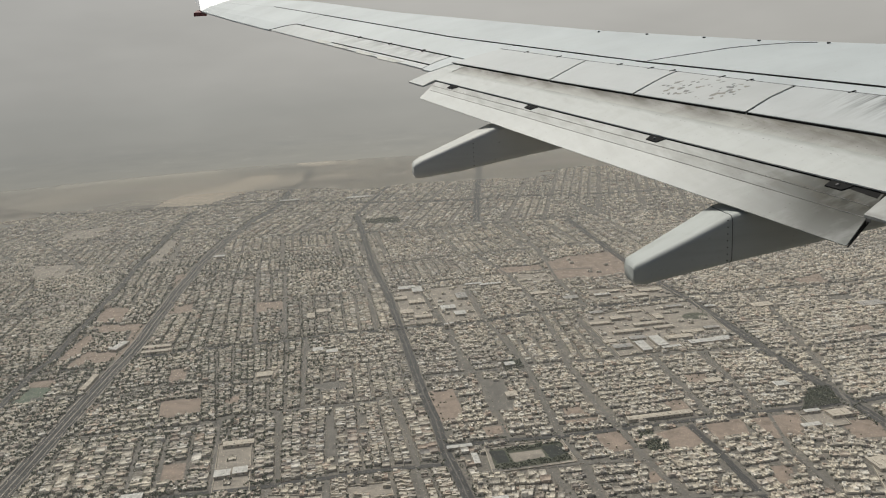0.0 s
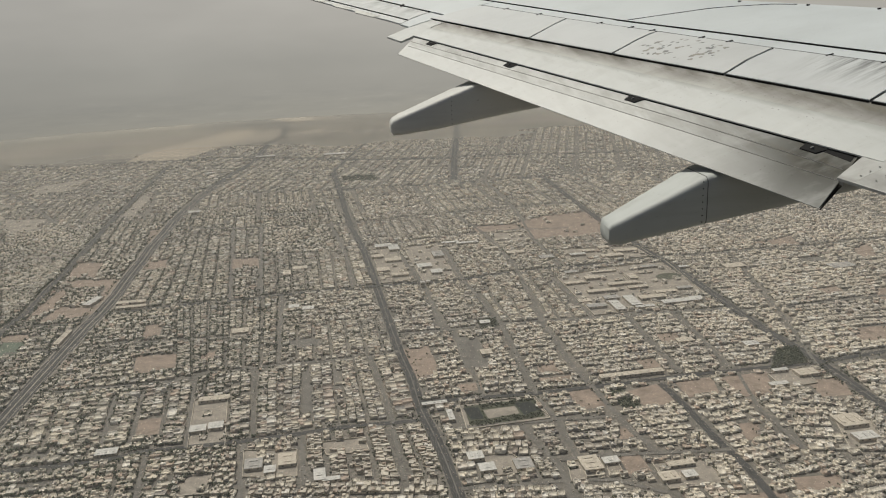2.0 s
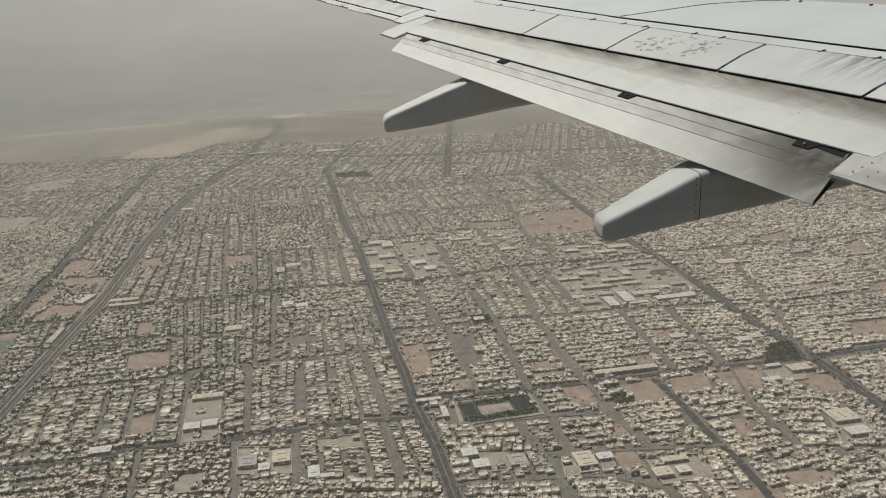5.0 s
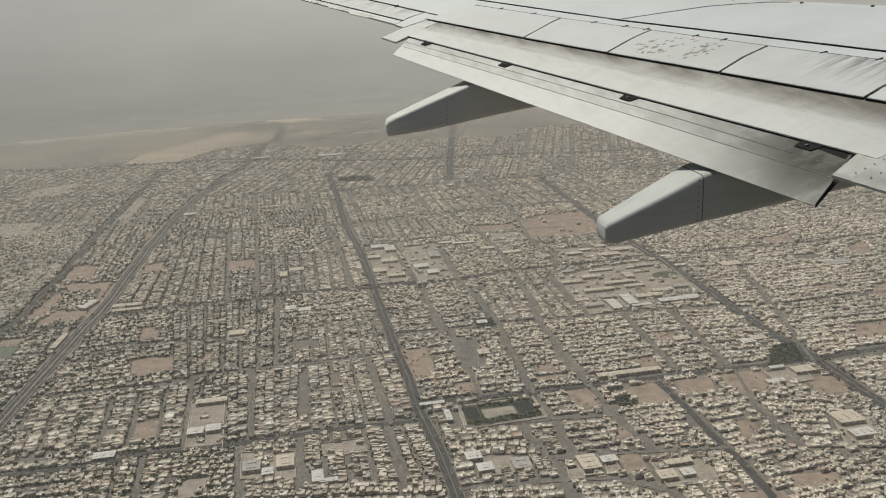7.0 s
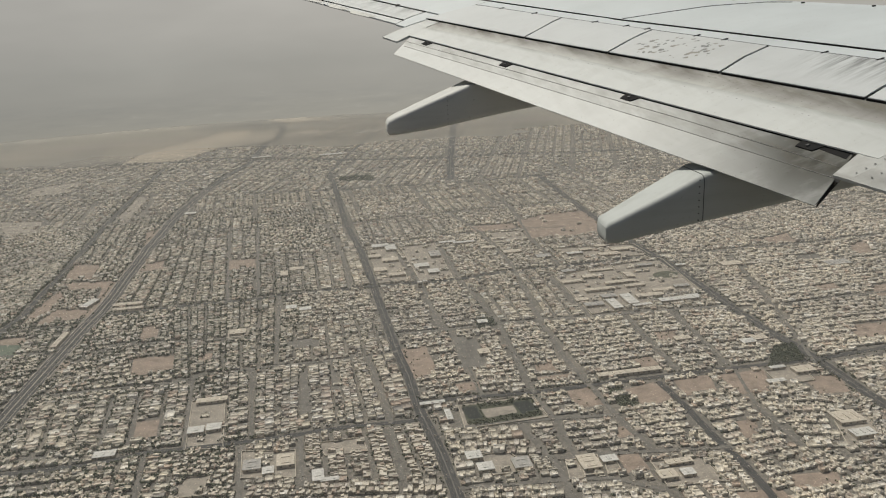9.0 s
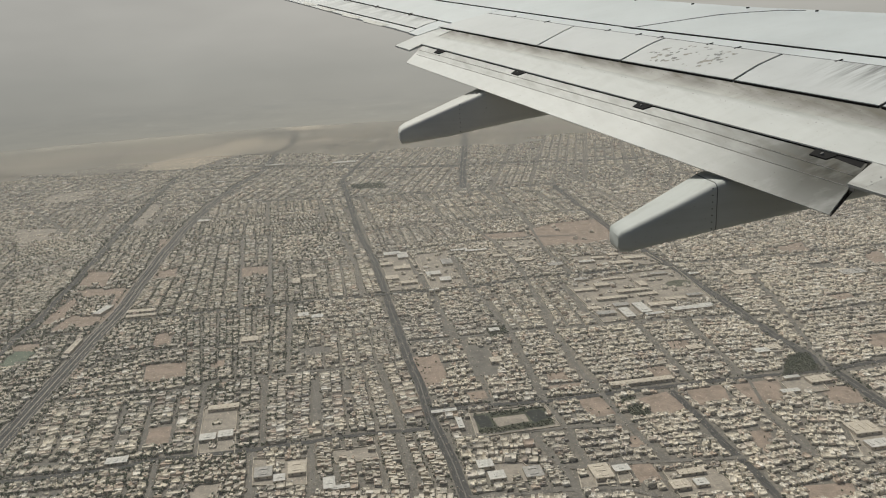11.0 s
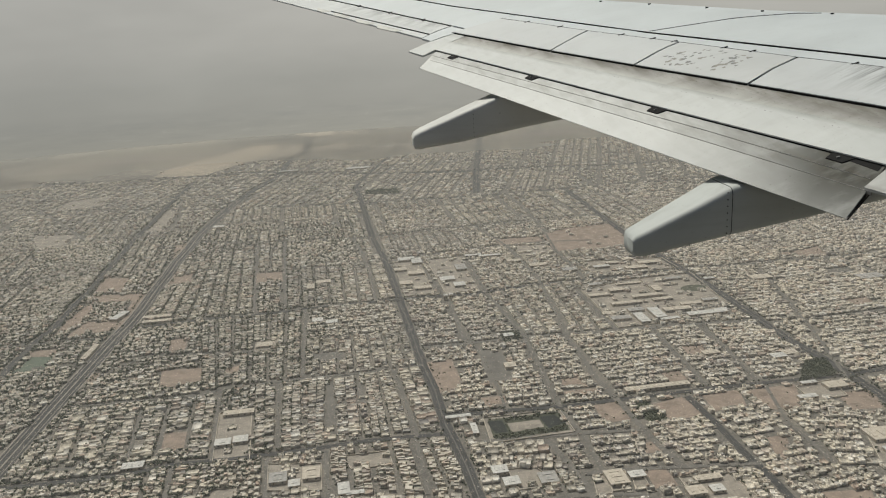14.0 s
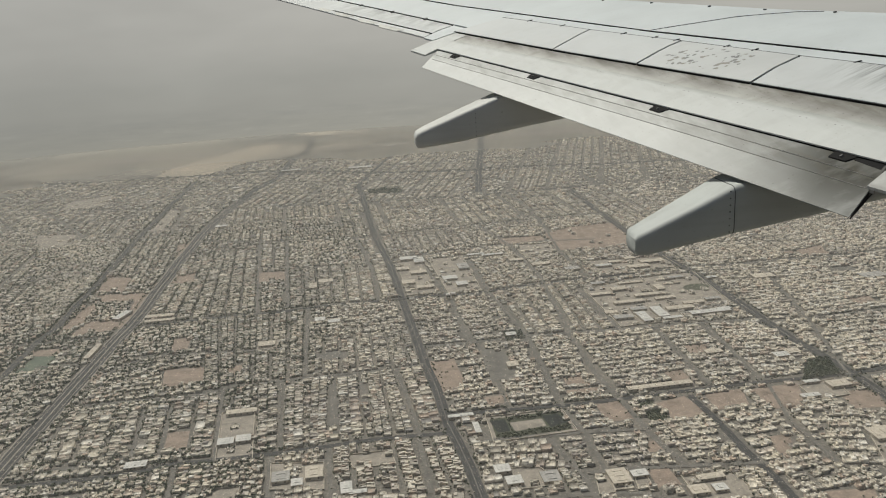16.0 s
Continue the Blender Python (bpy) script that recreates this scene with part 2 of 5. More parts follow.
def haze_material():
    """Haze painted on one flat sheet: its cover grows with distance from the camera."""
    m = bpy.data.materials.new("painted_haze")
    m.use_nodes = True
    nt = m.node_tree
    nt.nodes.remove(nt.nodes["Principled BSDF"])
    co = nt.nodes.new("ShaderNodeTexCoord").outputs["Object"]
    ln = nt.nodes.new("ShaderNodeVectorMath")
    ln.operation = "LENGTH"
    west = nt.nodes.new("ShaderNodeMapping")
    west.inputs["Location"].default_value = (-250.0, 150.0, 0.0)
    nt.links.new(co, west.inputs["Vector"])
    nt.links.new(west.outputs["Vector"], ln.inputs[0])

    def mt(op, a, b):
        n = nt.nodes.new("ShaderNodeMath")
        n.operation = op
        for sock, v in zip(n.inputs, (a, b)):
            if hasattr(v, "is_linked"):
                nt.links.new(v, sock)
            else:
                sock.default_value = v
        return n.outputs[0]

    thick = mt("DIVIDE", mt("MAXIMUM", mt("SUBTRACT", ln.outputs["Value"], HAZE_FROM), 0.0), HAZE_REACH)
    # extra cover painted near the backdrop, so the ground's edge fades out
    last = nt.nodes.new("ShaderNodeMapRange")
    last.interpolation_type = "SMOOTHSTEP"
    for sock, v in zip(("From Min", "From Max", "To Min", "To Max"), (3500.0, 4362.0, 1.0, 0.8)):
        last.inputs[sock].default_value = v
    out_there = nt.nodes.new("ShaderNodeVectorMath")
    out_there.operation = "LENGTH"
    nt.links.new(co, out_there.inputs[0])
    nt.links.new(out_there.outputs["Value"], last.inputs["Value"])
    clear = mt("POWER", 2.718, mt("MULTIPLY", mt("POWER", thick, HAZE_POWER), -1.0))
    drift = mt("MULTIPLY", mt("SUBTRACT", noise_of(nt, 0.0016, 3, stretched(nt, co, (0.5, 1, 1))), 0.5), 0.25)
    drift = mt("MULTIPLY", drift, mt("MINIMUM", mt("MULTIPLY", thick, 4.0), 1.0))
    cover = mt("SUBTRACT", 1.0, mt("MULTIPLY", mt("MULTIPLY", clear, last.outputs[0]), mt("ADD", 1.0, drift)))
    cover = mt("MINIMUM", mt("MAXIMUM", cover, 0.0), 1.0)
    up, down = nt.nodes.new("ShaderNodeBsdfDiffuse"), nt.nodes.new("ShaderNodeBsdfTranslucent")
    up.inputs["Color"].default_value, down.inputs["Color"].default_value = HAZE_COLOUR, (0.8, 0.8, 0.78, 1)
    both, out = nt.nodes.new("ShaderNodeMixShader"), nt.nodes.new("ShaderNodeMixShader")
    both.inputs[0].default_value = 0.5
    nt.links.new(up.outputs[0], both.inputs[1]), nt.links.new(down.outputs[0], both.inputs[2])
    nt.links.new(cover, out.inputs[0])
    nt.links.new(nt.nodes.new("ShaderNodeBsdfTransparent").outputs[0], out.inputs[1])
    nt.links.new(both.outputs[0], out.inputs[2])
    nt.links.new(out.outputs[0], nt.nodes["Material Output"].inputs["Surface"])
    return m


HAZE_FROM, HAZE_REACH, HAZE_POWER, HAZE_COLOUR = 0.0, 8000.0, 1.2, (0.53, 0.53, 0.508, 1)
# one flat sheet above the roofs stands in for the hazy air
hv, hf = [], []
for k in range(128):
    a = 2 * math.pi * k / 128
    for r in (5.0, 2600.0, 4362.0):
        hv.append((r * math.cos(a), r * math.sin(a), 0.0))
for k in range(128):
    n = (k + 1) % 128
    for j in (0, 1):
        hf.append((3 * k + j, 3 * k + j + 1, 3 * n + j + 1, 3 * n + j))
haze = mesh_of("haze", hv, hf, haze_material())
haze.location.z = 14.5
tagged(haze, "flat sheet painted as grey haze, thicker with distance", "haze", kind="structure")


def backdrop_material():
    m = bpy.data.materials.new("painted_horizon")
    m.use_nodes = True
    nt = m.node_tree
    nt.nodes.remove(nt.nodes["Principled BSDF"])
    co = nt.nodes.new("ShaderNodeTexCoord").outputs["Object"]
    sep = nt.nodes.new("ShaderNodeSeparateXYZ")
    nt.links.new(co, sep.inputs[0])
    mr = nt.nodes.new("ShaderNodeMapRange")
    mr.inputs["From Min"].default_value, mr.inputs["From Max"].default_value = 0.0, 1010.0
    nt.links.new(sep.outputs["Z"], mr.inputs["Value"])
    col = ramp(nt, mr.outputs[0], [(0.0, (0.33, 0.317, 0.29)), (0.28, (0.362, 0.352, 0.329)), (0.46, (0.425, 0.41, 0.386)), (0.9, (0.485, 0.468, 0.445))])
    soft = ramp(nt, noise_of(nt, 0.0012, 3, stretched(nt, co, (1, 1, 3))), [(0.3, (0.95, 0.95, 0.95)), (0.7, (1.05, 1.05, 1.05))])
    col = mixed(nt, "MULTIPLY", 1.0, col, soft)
    # hazy far land and a pale rim painted low on the wall
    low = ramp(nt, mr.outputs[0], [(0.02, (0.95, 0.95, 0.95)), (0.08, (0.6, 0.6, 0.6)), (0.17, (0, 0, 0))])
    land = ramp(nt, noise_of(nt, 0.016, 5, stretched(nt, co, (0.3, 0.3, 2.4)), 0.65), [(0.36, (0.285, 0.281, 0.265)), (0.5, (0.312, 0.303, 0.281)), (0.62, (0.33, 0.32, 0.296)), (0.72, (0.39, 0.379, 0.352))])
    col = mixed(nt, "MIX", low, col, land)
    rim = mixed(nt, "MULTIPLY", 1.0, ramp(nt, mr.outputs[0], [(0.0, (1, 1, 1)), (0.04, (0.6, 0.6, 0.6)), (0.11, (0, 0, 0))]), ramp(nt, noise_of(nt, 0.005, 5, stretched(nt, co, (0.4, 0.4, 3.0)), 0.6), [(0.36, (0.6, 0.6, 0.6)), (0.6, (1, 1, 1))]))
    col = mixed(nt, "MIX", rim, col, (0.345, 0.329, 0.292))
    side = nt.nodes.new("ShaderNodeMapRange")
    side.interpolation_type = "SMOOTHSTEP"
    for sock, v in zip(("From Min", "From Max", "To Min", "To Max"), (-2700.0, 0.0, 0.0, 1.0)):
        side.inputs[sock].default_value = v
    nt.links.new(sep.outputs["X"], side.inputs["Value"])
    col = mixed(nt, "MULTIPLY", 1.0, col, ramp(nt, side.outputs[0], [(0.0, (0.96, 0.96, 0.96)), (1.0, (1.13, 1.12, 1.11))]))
    # the wall gives off its painted sky, haze and land as light
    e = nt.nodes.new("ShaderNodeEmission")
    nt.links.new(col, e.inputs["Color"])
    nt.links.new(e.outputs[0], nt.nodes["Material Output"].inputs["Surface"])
    return m


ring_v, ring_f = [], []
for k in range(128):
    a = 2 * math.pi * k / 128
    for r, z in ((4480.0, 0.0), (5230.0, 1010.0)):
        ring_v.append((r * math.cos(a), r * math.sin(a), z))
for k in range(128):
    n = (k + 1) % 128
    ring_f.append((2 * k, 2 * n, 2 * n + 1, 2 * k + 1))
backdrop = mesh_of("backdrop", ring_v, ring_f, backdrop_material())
tagged(backdrop, "glowing wall painted as dusty sky and hazy far land", "sky", kind="structure")

# ---- the airplane ----
# local axes: x forward, y out along the wing, z up, from the cabin window
HEADING = 6.47
airplane = new("airplane")
airplane.matrix_world = pose(0, 0, EYE, 0, 0, HEADING)
tagged(airplane, "pale grey jet airliner with flaps lowered in flight", "airplane")
PROFILE = [(0.0, 0.0), (0.6, 0.2424), (1.2, 0.4032), (2.2, 0.5705), (3.2, 0.6844), (4.2, 0.7368), (5.5, 0.6687)]


def lerp(x, table):
    if x <= table[0][0]:
        (a, fa), (b, fb) = table[0], table[1]
    elif x >= table[-1][0]:
        (a, fa), (b, fb) = table[-2], table[-1]
    else:
        for (a, fa), (b, fb) in zip(table, table[1:]):
            if a <= x <= b:
                break
    return fa + (fb - fa) * (x - a) / (b - a)


def W(s, u, dz=0.0):
    """A point of the wing's upper surface: s metres out along the span, u metres ahead of the lowered flap's trailing edge."""
    z = lerp(u, PROFILE) if u >= 0 else 0.4 * u
    return Vector((2.57 - 0.3554 * (s - 4.1) + u, s, -1.125 + 0.1219 * (s - 4.1) + z + dz))


def slab(bm, a, b, c, d, thick, ns=8, nu=4, dz=0.0, taper=1.0):
    """A panel that follows the wing between four corners (s, u): a, b along the front, d, c along the rear."""
    top, low, where = [], [], {}
    layer = bm.loops.layers.uv.verify()
    for i in range(ns + 1):
        rt, rl = [], []
        for j in range(nu + 1):
            p, q = i / ns, j / nu
            s = (a[0] * (1 - p) + b[0] * p) * (1 - q) + (d[0] * (1 - p) + c[0] * p) * q
            u = (a[1] * (1 - p) + b[1] * p) * (1 - q) + (d[1] * (1 - p) + c[1] * p) * q
            rt.append(bm.verts.new(W(s, u, dz)))
            rl.append(bm.verts.new(W(s, u, dz - thick * (1 - q + taper * q))))
            where[rt[-1]] = where[rl[-1]] = (p, q)
        top.append(rt), low.append(rl)
    for i in range(ns):
        for j in range(nu):
            bm.faces.new((top[i][j], top[i + 1][j], top[i + 1][j + 1], top[i][j + 1]))
            bm.faces.new((low[i][j], low[i][j + 1], low[i + 1][j + 1], low[i + 1][j]))
    for i in range(ns):
        bm.faces.new((top[i][0], low[i][0], low[i + 1][0], top[i + 1][0]))
        bm.faces.new((top[i][nu], top[i + 1][nu], low[i + 1][nu], low[i][nu]))
    for j in range(nu):
        bm.faces.new((top[0][j], top[0][j + 1], low[0][j + 1], low[0][j]))
        bm.faces.new((top[ns][j], low[ns][j], low[ns][j + 1], top[ns][j + 1]))
    for f in bm.faces:
        for lp in f.loops:
            if lp.vert in where:
                lp[layer].uv = where[lp.vert]
    bmesh.ops.recalc_face_normals(bm, faces=bm.faces)


def seal(bm, points, width, dz=0.006):
    """A narrow strip along points (s, u) of the wing."""
    line = []
    for (s0, u0), (s1, u1) in zip(points, points[1:]):
        line += [W(s0 + (s1 - s0) * k / 6, u0 + (u1 - u0) * k / 6, dz) for k in range(6)]
    line.append(W(*points[-1], dz))
    rings = []
    for k, p in enumerate(line):
        way = line[min(len(line) - 1, k + 1)] - line[max(0, k - 1)]
        side = way.cross(Vector((0, 0, 1))).normalized() * width / 2
        drop = Vector((0, 0, -0.02))
        rings.append([bm.verts.new(q) for q in (p - side, p + side, p + side + drop, p - side + drop)])
    for a, b in zip(rings, rings[1:]):
        for k in range(4):
            bm.faces.new((a[k], b[k], b[(k + 1) % 4], a[(k + 1) % 4]))
    bm.faces.new(rings[0]), bm.faces.new(rings[-1])
    bmesh.ops.recalc_face_normals(bm, faces=bm.faces)


LEAD = [(-0.4, 5.6), (4.0, 3.9), (5.4, 3.3), (6.74, 2.84), (7.65, 2.56), (8.85, 2.33), (9.47, 2.21), (11.5, 2.07), (14.4, 1.87), (18.7, 1.8), (23.8, 1.1)]
SEAM = [(-0.4, 2.55), (4.1, 1.95), (5.47, 1.79), (7.77, 1.5), (11.14, 1.27), (13.97, 1.24), (19.1, 1.18), (23.8, 0.8)]
HINGE = [(-0.4, 2.3), (4.1, 1.78), (5.05, 1.66), (6.13, 1.51), (7.23, 1.4), (8.33, 1.28), (9.78, 1.18)]
TIP = 22.9


def main_skin():
    """The wing's torsion box: upper skin, rounded nose, lower skin."""
    bm = bmesh.new()
    rings = []
    for i in range(73):
        s = -0.4 + (TIP + 0.4) * i / 72
        u0, u1 = lerp(s, SEAM), lerp(s, LEAD)
        deep = 0.5 - 0.016 * s
        r = [bm.verts.new(W(s, u0 + (u1 - u0) * k / 8)) for k in range(9)]
        for du, dz in ((0.07, -0.012), (0.14, -0.05), (0.19, -0.11), (0.19, -0.2), (0.08, -0.3)):
            v = W(s, u1, dz * (1 - 0.02 * s))
            v.x += du
            r.append(bm.verts.new(v))
        for k in (1.0, 0.5, 0.0):
            v = W(s, u0 + (u1 - u0) * k * 0.9)
            v.z = W(s, u0).z - deep * (0.75 if k == 0 else 1) + 0.05 * k
            r.append(bm.verts.new(v))
        rings.append(r)
    for a, b in zip(rings, rings[1:]):
        for k in range(len(a)):
            n = (k + 1) % len(a)
            bm.faces.new((a[k], b[k], b[n], a[n]))
    bm.faces.new(rings[0]), bm.faces.new(rings[-1])
    bmesh.ops.recalc_face_normals(bm, faces=bm.faces)
    return bm


wing = part("wing", main_skin(), WING, airplane, "pale grey painted wing skin, lightly soiled", True)

# fixed strip between the spoiler hinges and the skin seam
bm = bmesh.new()
for (s0, s1) in zip([-0.4, 2, 4.1, 5.05, 6.13, 7.23, 8.33], [2, 4.1, 5.05, 6.13, 7.23, 8.33, 9.78]):
    slab(bm, (s0, lerp(s0, SEAM) - 0.02), (s1, lerp(s1, SEAM) - 0.02), (s1, lerp(s1, HINGE) + 0.012), (s0, lerp(s0, HINGE) + 0.012), 0.05, 4, 2)
part("hinge_strip", bm, WING, wing)
bm = bmesh.new()
for s0, s1 in ((9.8, 11.14), (11.14, 13.97), (13.97, 15.985)):
    ah0, ah1 = 0.79 - 0.014 * (s0 - 10.2), 0.79 - 0.014 * (s1 - 10.2)
    slab(bm, (s0, lerp(s0, SEAM) - 0.02), (s1, lerp(s1, SEAM) - 0.02), (s1, ah1 + 0.015), (s0, ah0 + 0.015), 0.12, 6, 3)
slab(bm, (9.8, 0.78), (10.17, 0.78), (10.17, 0.42), (9.93, 0.42), 0.02, 1, 3)
part("fixed_panel", bm, WING, wing)
bm = bmesh.new()
slab(bm, (16.0, lerp(16.0, SEAM) - 0.004), (19.1, 1.176), (19.1, 0.7), (16.0, 0.7), 0.1, 6, 2, 0, 0.65)
slab(bm, (16.0, 0.699), (19.1, 0.699), (19.1, 0.33), (16.525, 0.355), 0.065, 6, 3, 0, 0.4)
slab(bm, (19.102, 1.176), (TIP, lerp(TIP, SEAM) - 0.004), (TIP, 0.34), (19.102, 0.33), 0.1, 8, 4, 0, 0.3)
part("wing_tip_panel", bm, WING, wing)

# dark joints between the panels
bm = bmesh.new()
seal(bm, [(s, u) for s, u in SEAM if s < 8] + [(7.9, 1.49)], 0.035)
part("seam", bm, DARK, wing)
bm = bmesh.new()
seal(bm, [(7.9, 1.49), (11.14, 1.27), (13.97, 1.24), (19.1, 1.18)], 0.016)
part("seam", bm, DARK, wing)
bm = bmesh.new()
seal(bm, [(s, u) for s, u in HINGE], 0.02, 0.004)
part("seam", bm, DARK, wing)
bm = bmesh.new()
arc = [(7.81, 1.53), (7.75, 1.72), (7.68, 1.92), (7.6, 2.15), (7.49, 2.36), (7.36, 2.56), (7.2, 2.66)]
seal(bm, arc, 0.012, 0.004)
part("seam", bm, DARK, wing)

# spoilers
SPOILERS = [((9.78, 1.18), (9.91, 0.66)), ((8.33, 1.28), (8.1, 0.76)), ((7.23, 1.4), (7.01, 0.84)), ((6.13, 1.51), (5.9, 0.93)), ((5.05, 1.66), (4.84, 1.01)),
            ((4.1, 1.78), (3.9, 1.09)), ((2.2, 2.0), (2.0, 1.24))]
for k in range(len(SPOILERS) - 1):
    (h0, r0), (h1, r1) = SPOILERS[k], SPOILERS[k + 1]
    g = 0.012
    bm = bmesh.new()
    slab(bm, (h1[0] + g, h1[1] - 0.012), (h0[0] - g, h0[1] - 0.012), (r0[0] - g, r0[1]), (r1[0] + g, r1[1]), 0.04, 6, 4, 0.006, 0.1)
    part("spoiler", bm, (SPOILER, SPOILER, CHIPPED, STREAKED, SPOILER, SPOILER)[k], wing, "pale grey spoiler panel with worn paint" if k == 2 else "")
    bm = bmesh.new()
    slab(bm, (h1[0] - g, h1[1]), (h1[0] + g, h1[1]), (r1[0] + g, r1[1] + 0.02), (r1[0] - g, r1[1] + 0.02), 0.03, 1, 4, -0.02)
    part("gap", bm, DARK, wing)
    # black strip standing in for the dark gap line under the spoiler's edge
    bm = bmesh.new()
    slab(bm, (r1[0] + g, r1[1] - 0.001), (r0[0] - g, r0[1] - 0.001), (r0[0] - g, r0[1] - 0.009), (r1[0] + g, r1[1] - 0.009), 0.012, 6, 1, 0.002)
    part("edge_shade", bm, DARK, wing)

# dark smears at the hinges along the spoiler line, laid as thin black plates
for s in (9.3, 8.75, 7.9, 7.53, 7.29, 6.78, 6.52, 5.72, 5.35, 4.7):
    bm = bmesh.new()
    u = lerp(s, HINGE)
    slab(bm, (s - 0.001, u + 0.03), (s + 0.01, u + 0.03), (s + 0.0, u - 0.034), (s - 0.011, u - 0.034), 0.006, 1, 2, 0.009)
    part("hinge_mark", bm, DARK, wing)

# black sheet that stands in for the shade in the bay behind the spoilers
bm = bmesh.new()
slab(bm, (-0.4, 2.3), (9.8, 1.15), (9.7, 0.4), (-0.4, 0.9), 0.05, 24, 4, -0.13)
part("flap_bay_shade", bm, DARK, wing)

# flaps: the fore segment with a soiled band, and the aft segment behind a slot
def slot(s):
    return 0.31 + (9.6 - s) * 0.0267


flap = part("flap", (lambda b: (slab(b, (4.2, 0.78), (9.62, 0.5), (9.6, slot(9.6)), (4.2, slot(4.2)), 0.1, 24, 5, -0.002, 0.08), b)[1])(bmesh.new()), FLAP, airplane,
            "lowered off-white flap streaked with grime", True)
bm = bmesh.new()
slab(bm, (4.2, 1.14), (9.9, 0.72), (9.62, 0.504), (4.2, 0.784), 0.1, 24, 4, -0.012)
part("cove_band", bm, SOILED, flap, "grey-brown soiled strip below the spoilers, darker towards its front", True)
bm = bmesh.new()
slab(bm, (9.602, 0.66), (9.92, 0.64), (9.97, 0.17), (9.6, 0.17), 0.06, 3, 4, -0.006, 0.3)
part("flap_end", bm, FLAP, flap)
bm = bmesh.new()
slab(bm, (2.0, 1.28), (4.198, 1.14), (4.24, 0.235), (2.0, 0.255), 0.05, 8, 6, -0.004, 0.3)
slab(bm, (4.15, 0.452), (4.315, 0.449), (4.245, 0.236), (4.15, 0.236), 0.045, 2, 4, -0.0035, 0.3)
part("inner_flap", bm, INNER, flap, "pale inboard flap with rows of rivets")

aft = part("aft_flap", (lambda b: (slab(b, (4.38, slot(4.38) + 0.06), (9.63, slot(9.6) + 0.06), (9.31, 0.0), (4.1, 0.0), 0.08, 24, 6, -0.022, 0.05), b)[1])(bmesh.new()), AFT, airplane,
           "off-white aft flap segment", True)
# black strip that stands in for the shaded depth of the slot
bm = bmesh.new()
slab(bm, (4.36, slot(4.36) + 0.03), (9.62, slot(9.6) + 0.03), (9.62, slot(9.6) + 0.004), (4.36, slot(4.36) + 0.003), 0.01, 24, 1, -0.016)
part("slot", bm, DARK, flap)
# added black plate in place of the shade beside the aft flap's end
bm = bmesh.new()
slab(bm, (4.35, 0.44), (4.384, 0.44), (4.1, 0.006), (4.094, 0.006), 0.075, 1, 3, -0.03, 0.06)
part("flap_side_shade", bm, DARK, flap)

# spanwise joints of the aft segment
for line, width in (([(4.31, 0.329), (5.58, 0.328), (7.4, 0.29), (9.5, 0.235)], 0.003), ([(4.2, 0.236), (5.5, 0.228), (7.4, 0.2), (9.4, 0.16)], 0.004)):
    bm = bmesh.new()
    seal(bm, line, width, -0.019)
    part("joint", bm, LINE, aft)

# a wider black strip for the slot's shade at the inboard end
bm = bmesh.new()
slab(bm, (4.37, 0.462), (4.7, 0.446), (4.62, 0.43), (4.34, 0.405), 0.012, 4, 1, -0.0195)
part("slot", bm, DARK, flap)

# hinge fittings in the slot
for s in (9.15, 7.7, 6.1, 4.6):
    bm = bmesh.new()
    slab(bm, (s - 0.075, slot(s) + 0.01), (s + 0.075, slot(s) + 0.01), (s + 0.055, slot(s) - 0.058), (s - 0.055, slot(s) - 0.058), 0.03, 1, 1, -0.014)
    b = part("hinge_fitting", bm, DARK, airplane)
    bm = bmesh.new()
    bmesh.ops.create_cone(bm, segments=12, radius1=0.014, radius2=0.01, depth=0.012, cap_ends=True)
    c = part("bolt", bm, STEEL, b)
    c.matrix_local = Matrix.Translation(W(s, slot(s) - 0.03, -0.012)) @ pose(0, 0, 0, 0, -22, 0)

# aileron with its tab
AIL = [(10.2, 0.79), (15.98, 0.71)]
bm = bmesh.new()
slab(bm, (10.2, 0.775), (15.98, 0.695), (16.5, 0.36), (10.19, 0.43), 0.09, 18, 4, 0.0, 0.2)
aileron = part("aileron", bm, AILERON, airplane, "pale grey aileron")
for line in (AIL + [(16.55, 0.36)], [(10.19, 0.52), (13.4, 0.46)]):
    bm = bmesh.new()
    seal(bm, line, 0.02, 0.006)
    part("aileron_gap", bm, DARK, aileron)
for s, w in ((11.2, 0.4), (12.0, 0.36), (12.9, 0.36), (13.7, 0.3)):
    bm = bmesh.new()
    slab(bm, (s - w, 0.46), (s + w, 0.45), (s + w - 0.16, 0.384), (s - w + 0.12, 0.402), 0.03, 2, 2, 0.003, 0.3)
    part("tab", bm, TAB, aileron)
for s in (10.9, 11.9, 13.0, 14.2, 15.6):
    bm = bmesh.new()
    u = 0.79 - 0.014 * (s - 10.2)
    slab(bm, (s + 0.0, u + 0.025), (s + 0.05, u + 0.025), (s + 0.0, u - 0.035), (s - 0.04, u - 0.035), 0.01, 1, 2, 0.007)
    part("hinge_mark", bm, DARK, aileron)

# winglet
bm = bmesh.new()
pts = [(0.0, 0.0, 0.0), (1.3, 0.0, 0.3), (1.1, 0.8, 0.6), (0.7, 1.5, 1.1), (0.3, 1.9, 2.2), (-0.3, 1.9, 2.2), (-0.3, 1.5, 0.85), (-0.25, 0.8, 0.32)]
front = [bm.verts.new((x, y - 0.03, z)) for x, y, z in pts]
back = [bm.verts.new((x, y + 0.03, z)) for x, y, z in pts]
for side in (front, back[::-1]):
    for k in range(3):
        bm.faces.new((side[k], side[k + 1], side[6 - k], side[7 - k]))
for k in range(8):
    n = (k + 1) % 8
    bm.faces.new((front[k], back[k], back[n], front[n]))
bmesh.ops.recalc_face_normals(bm, faces=bm.faces)
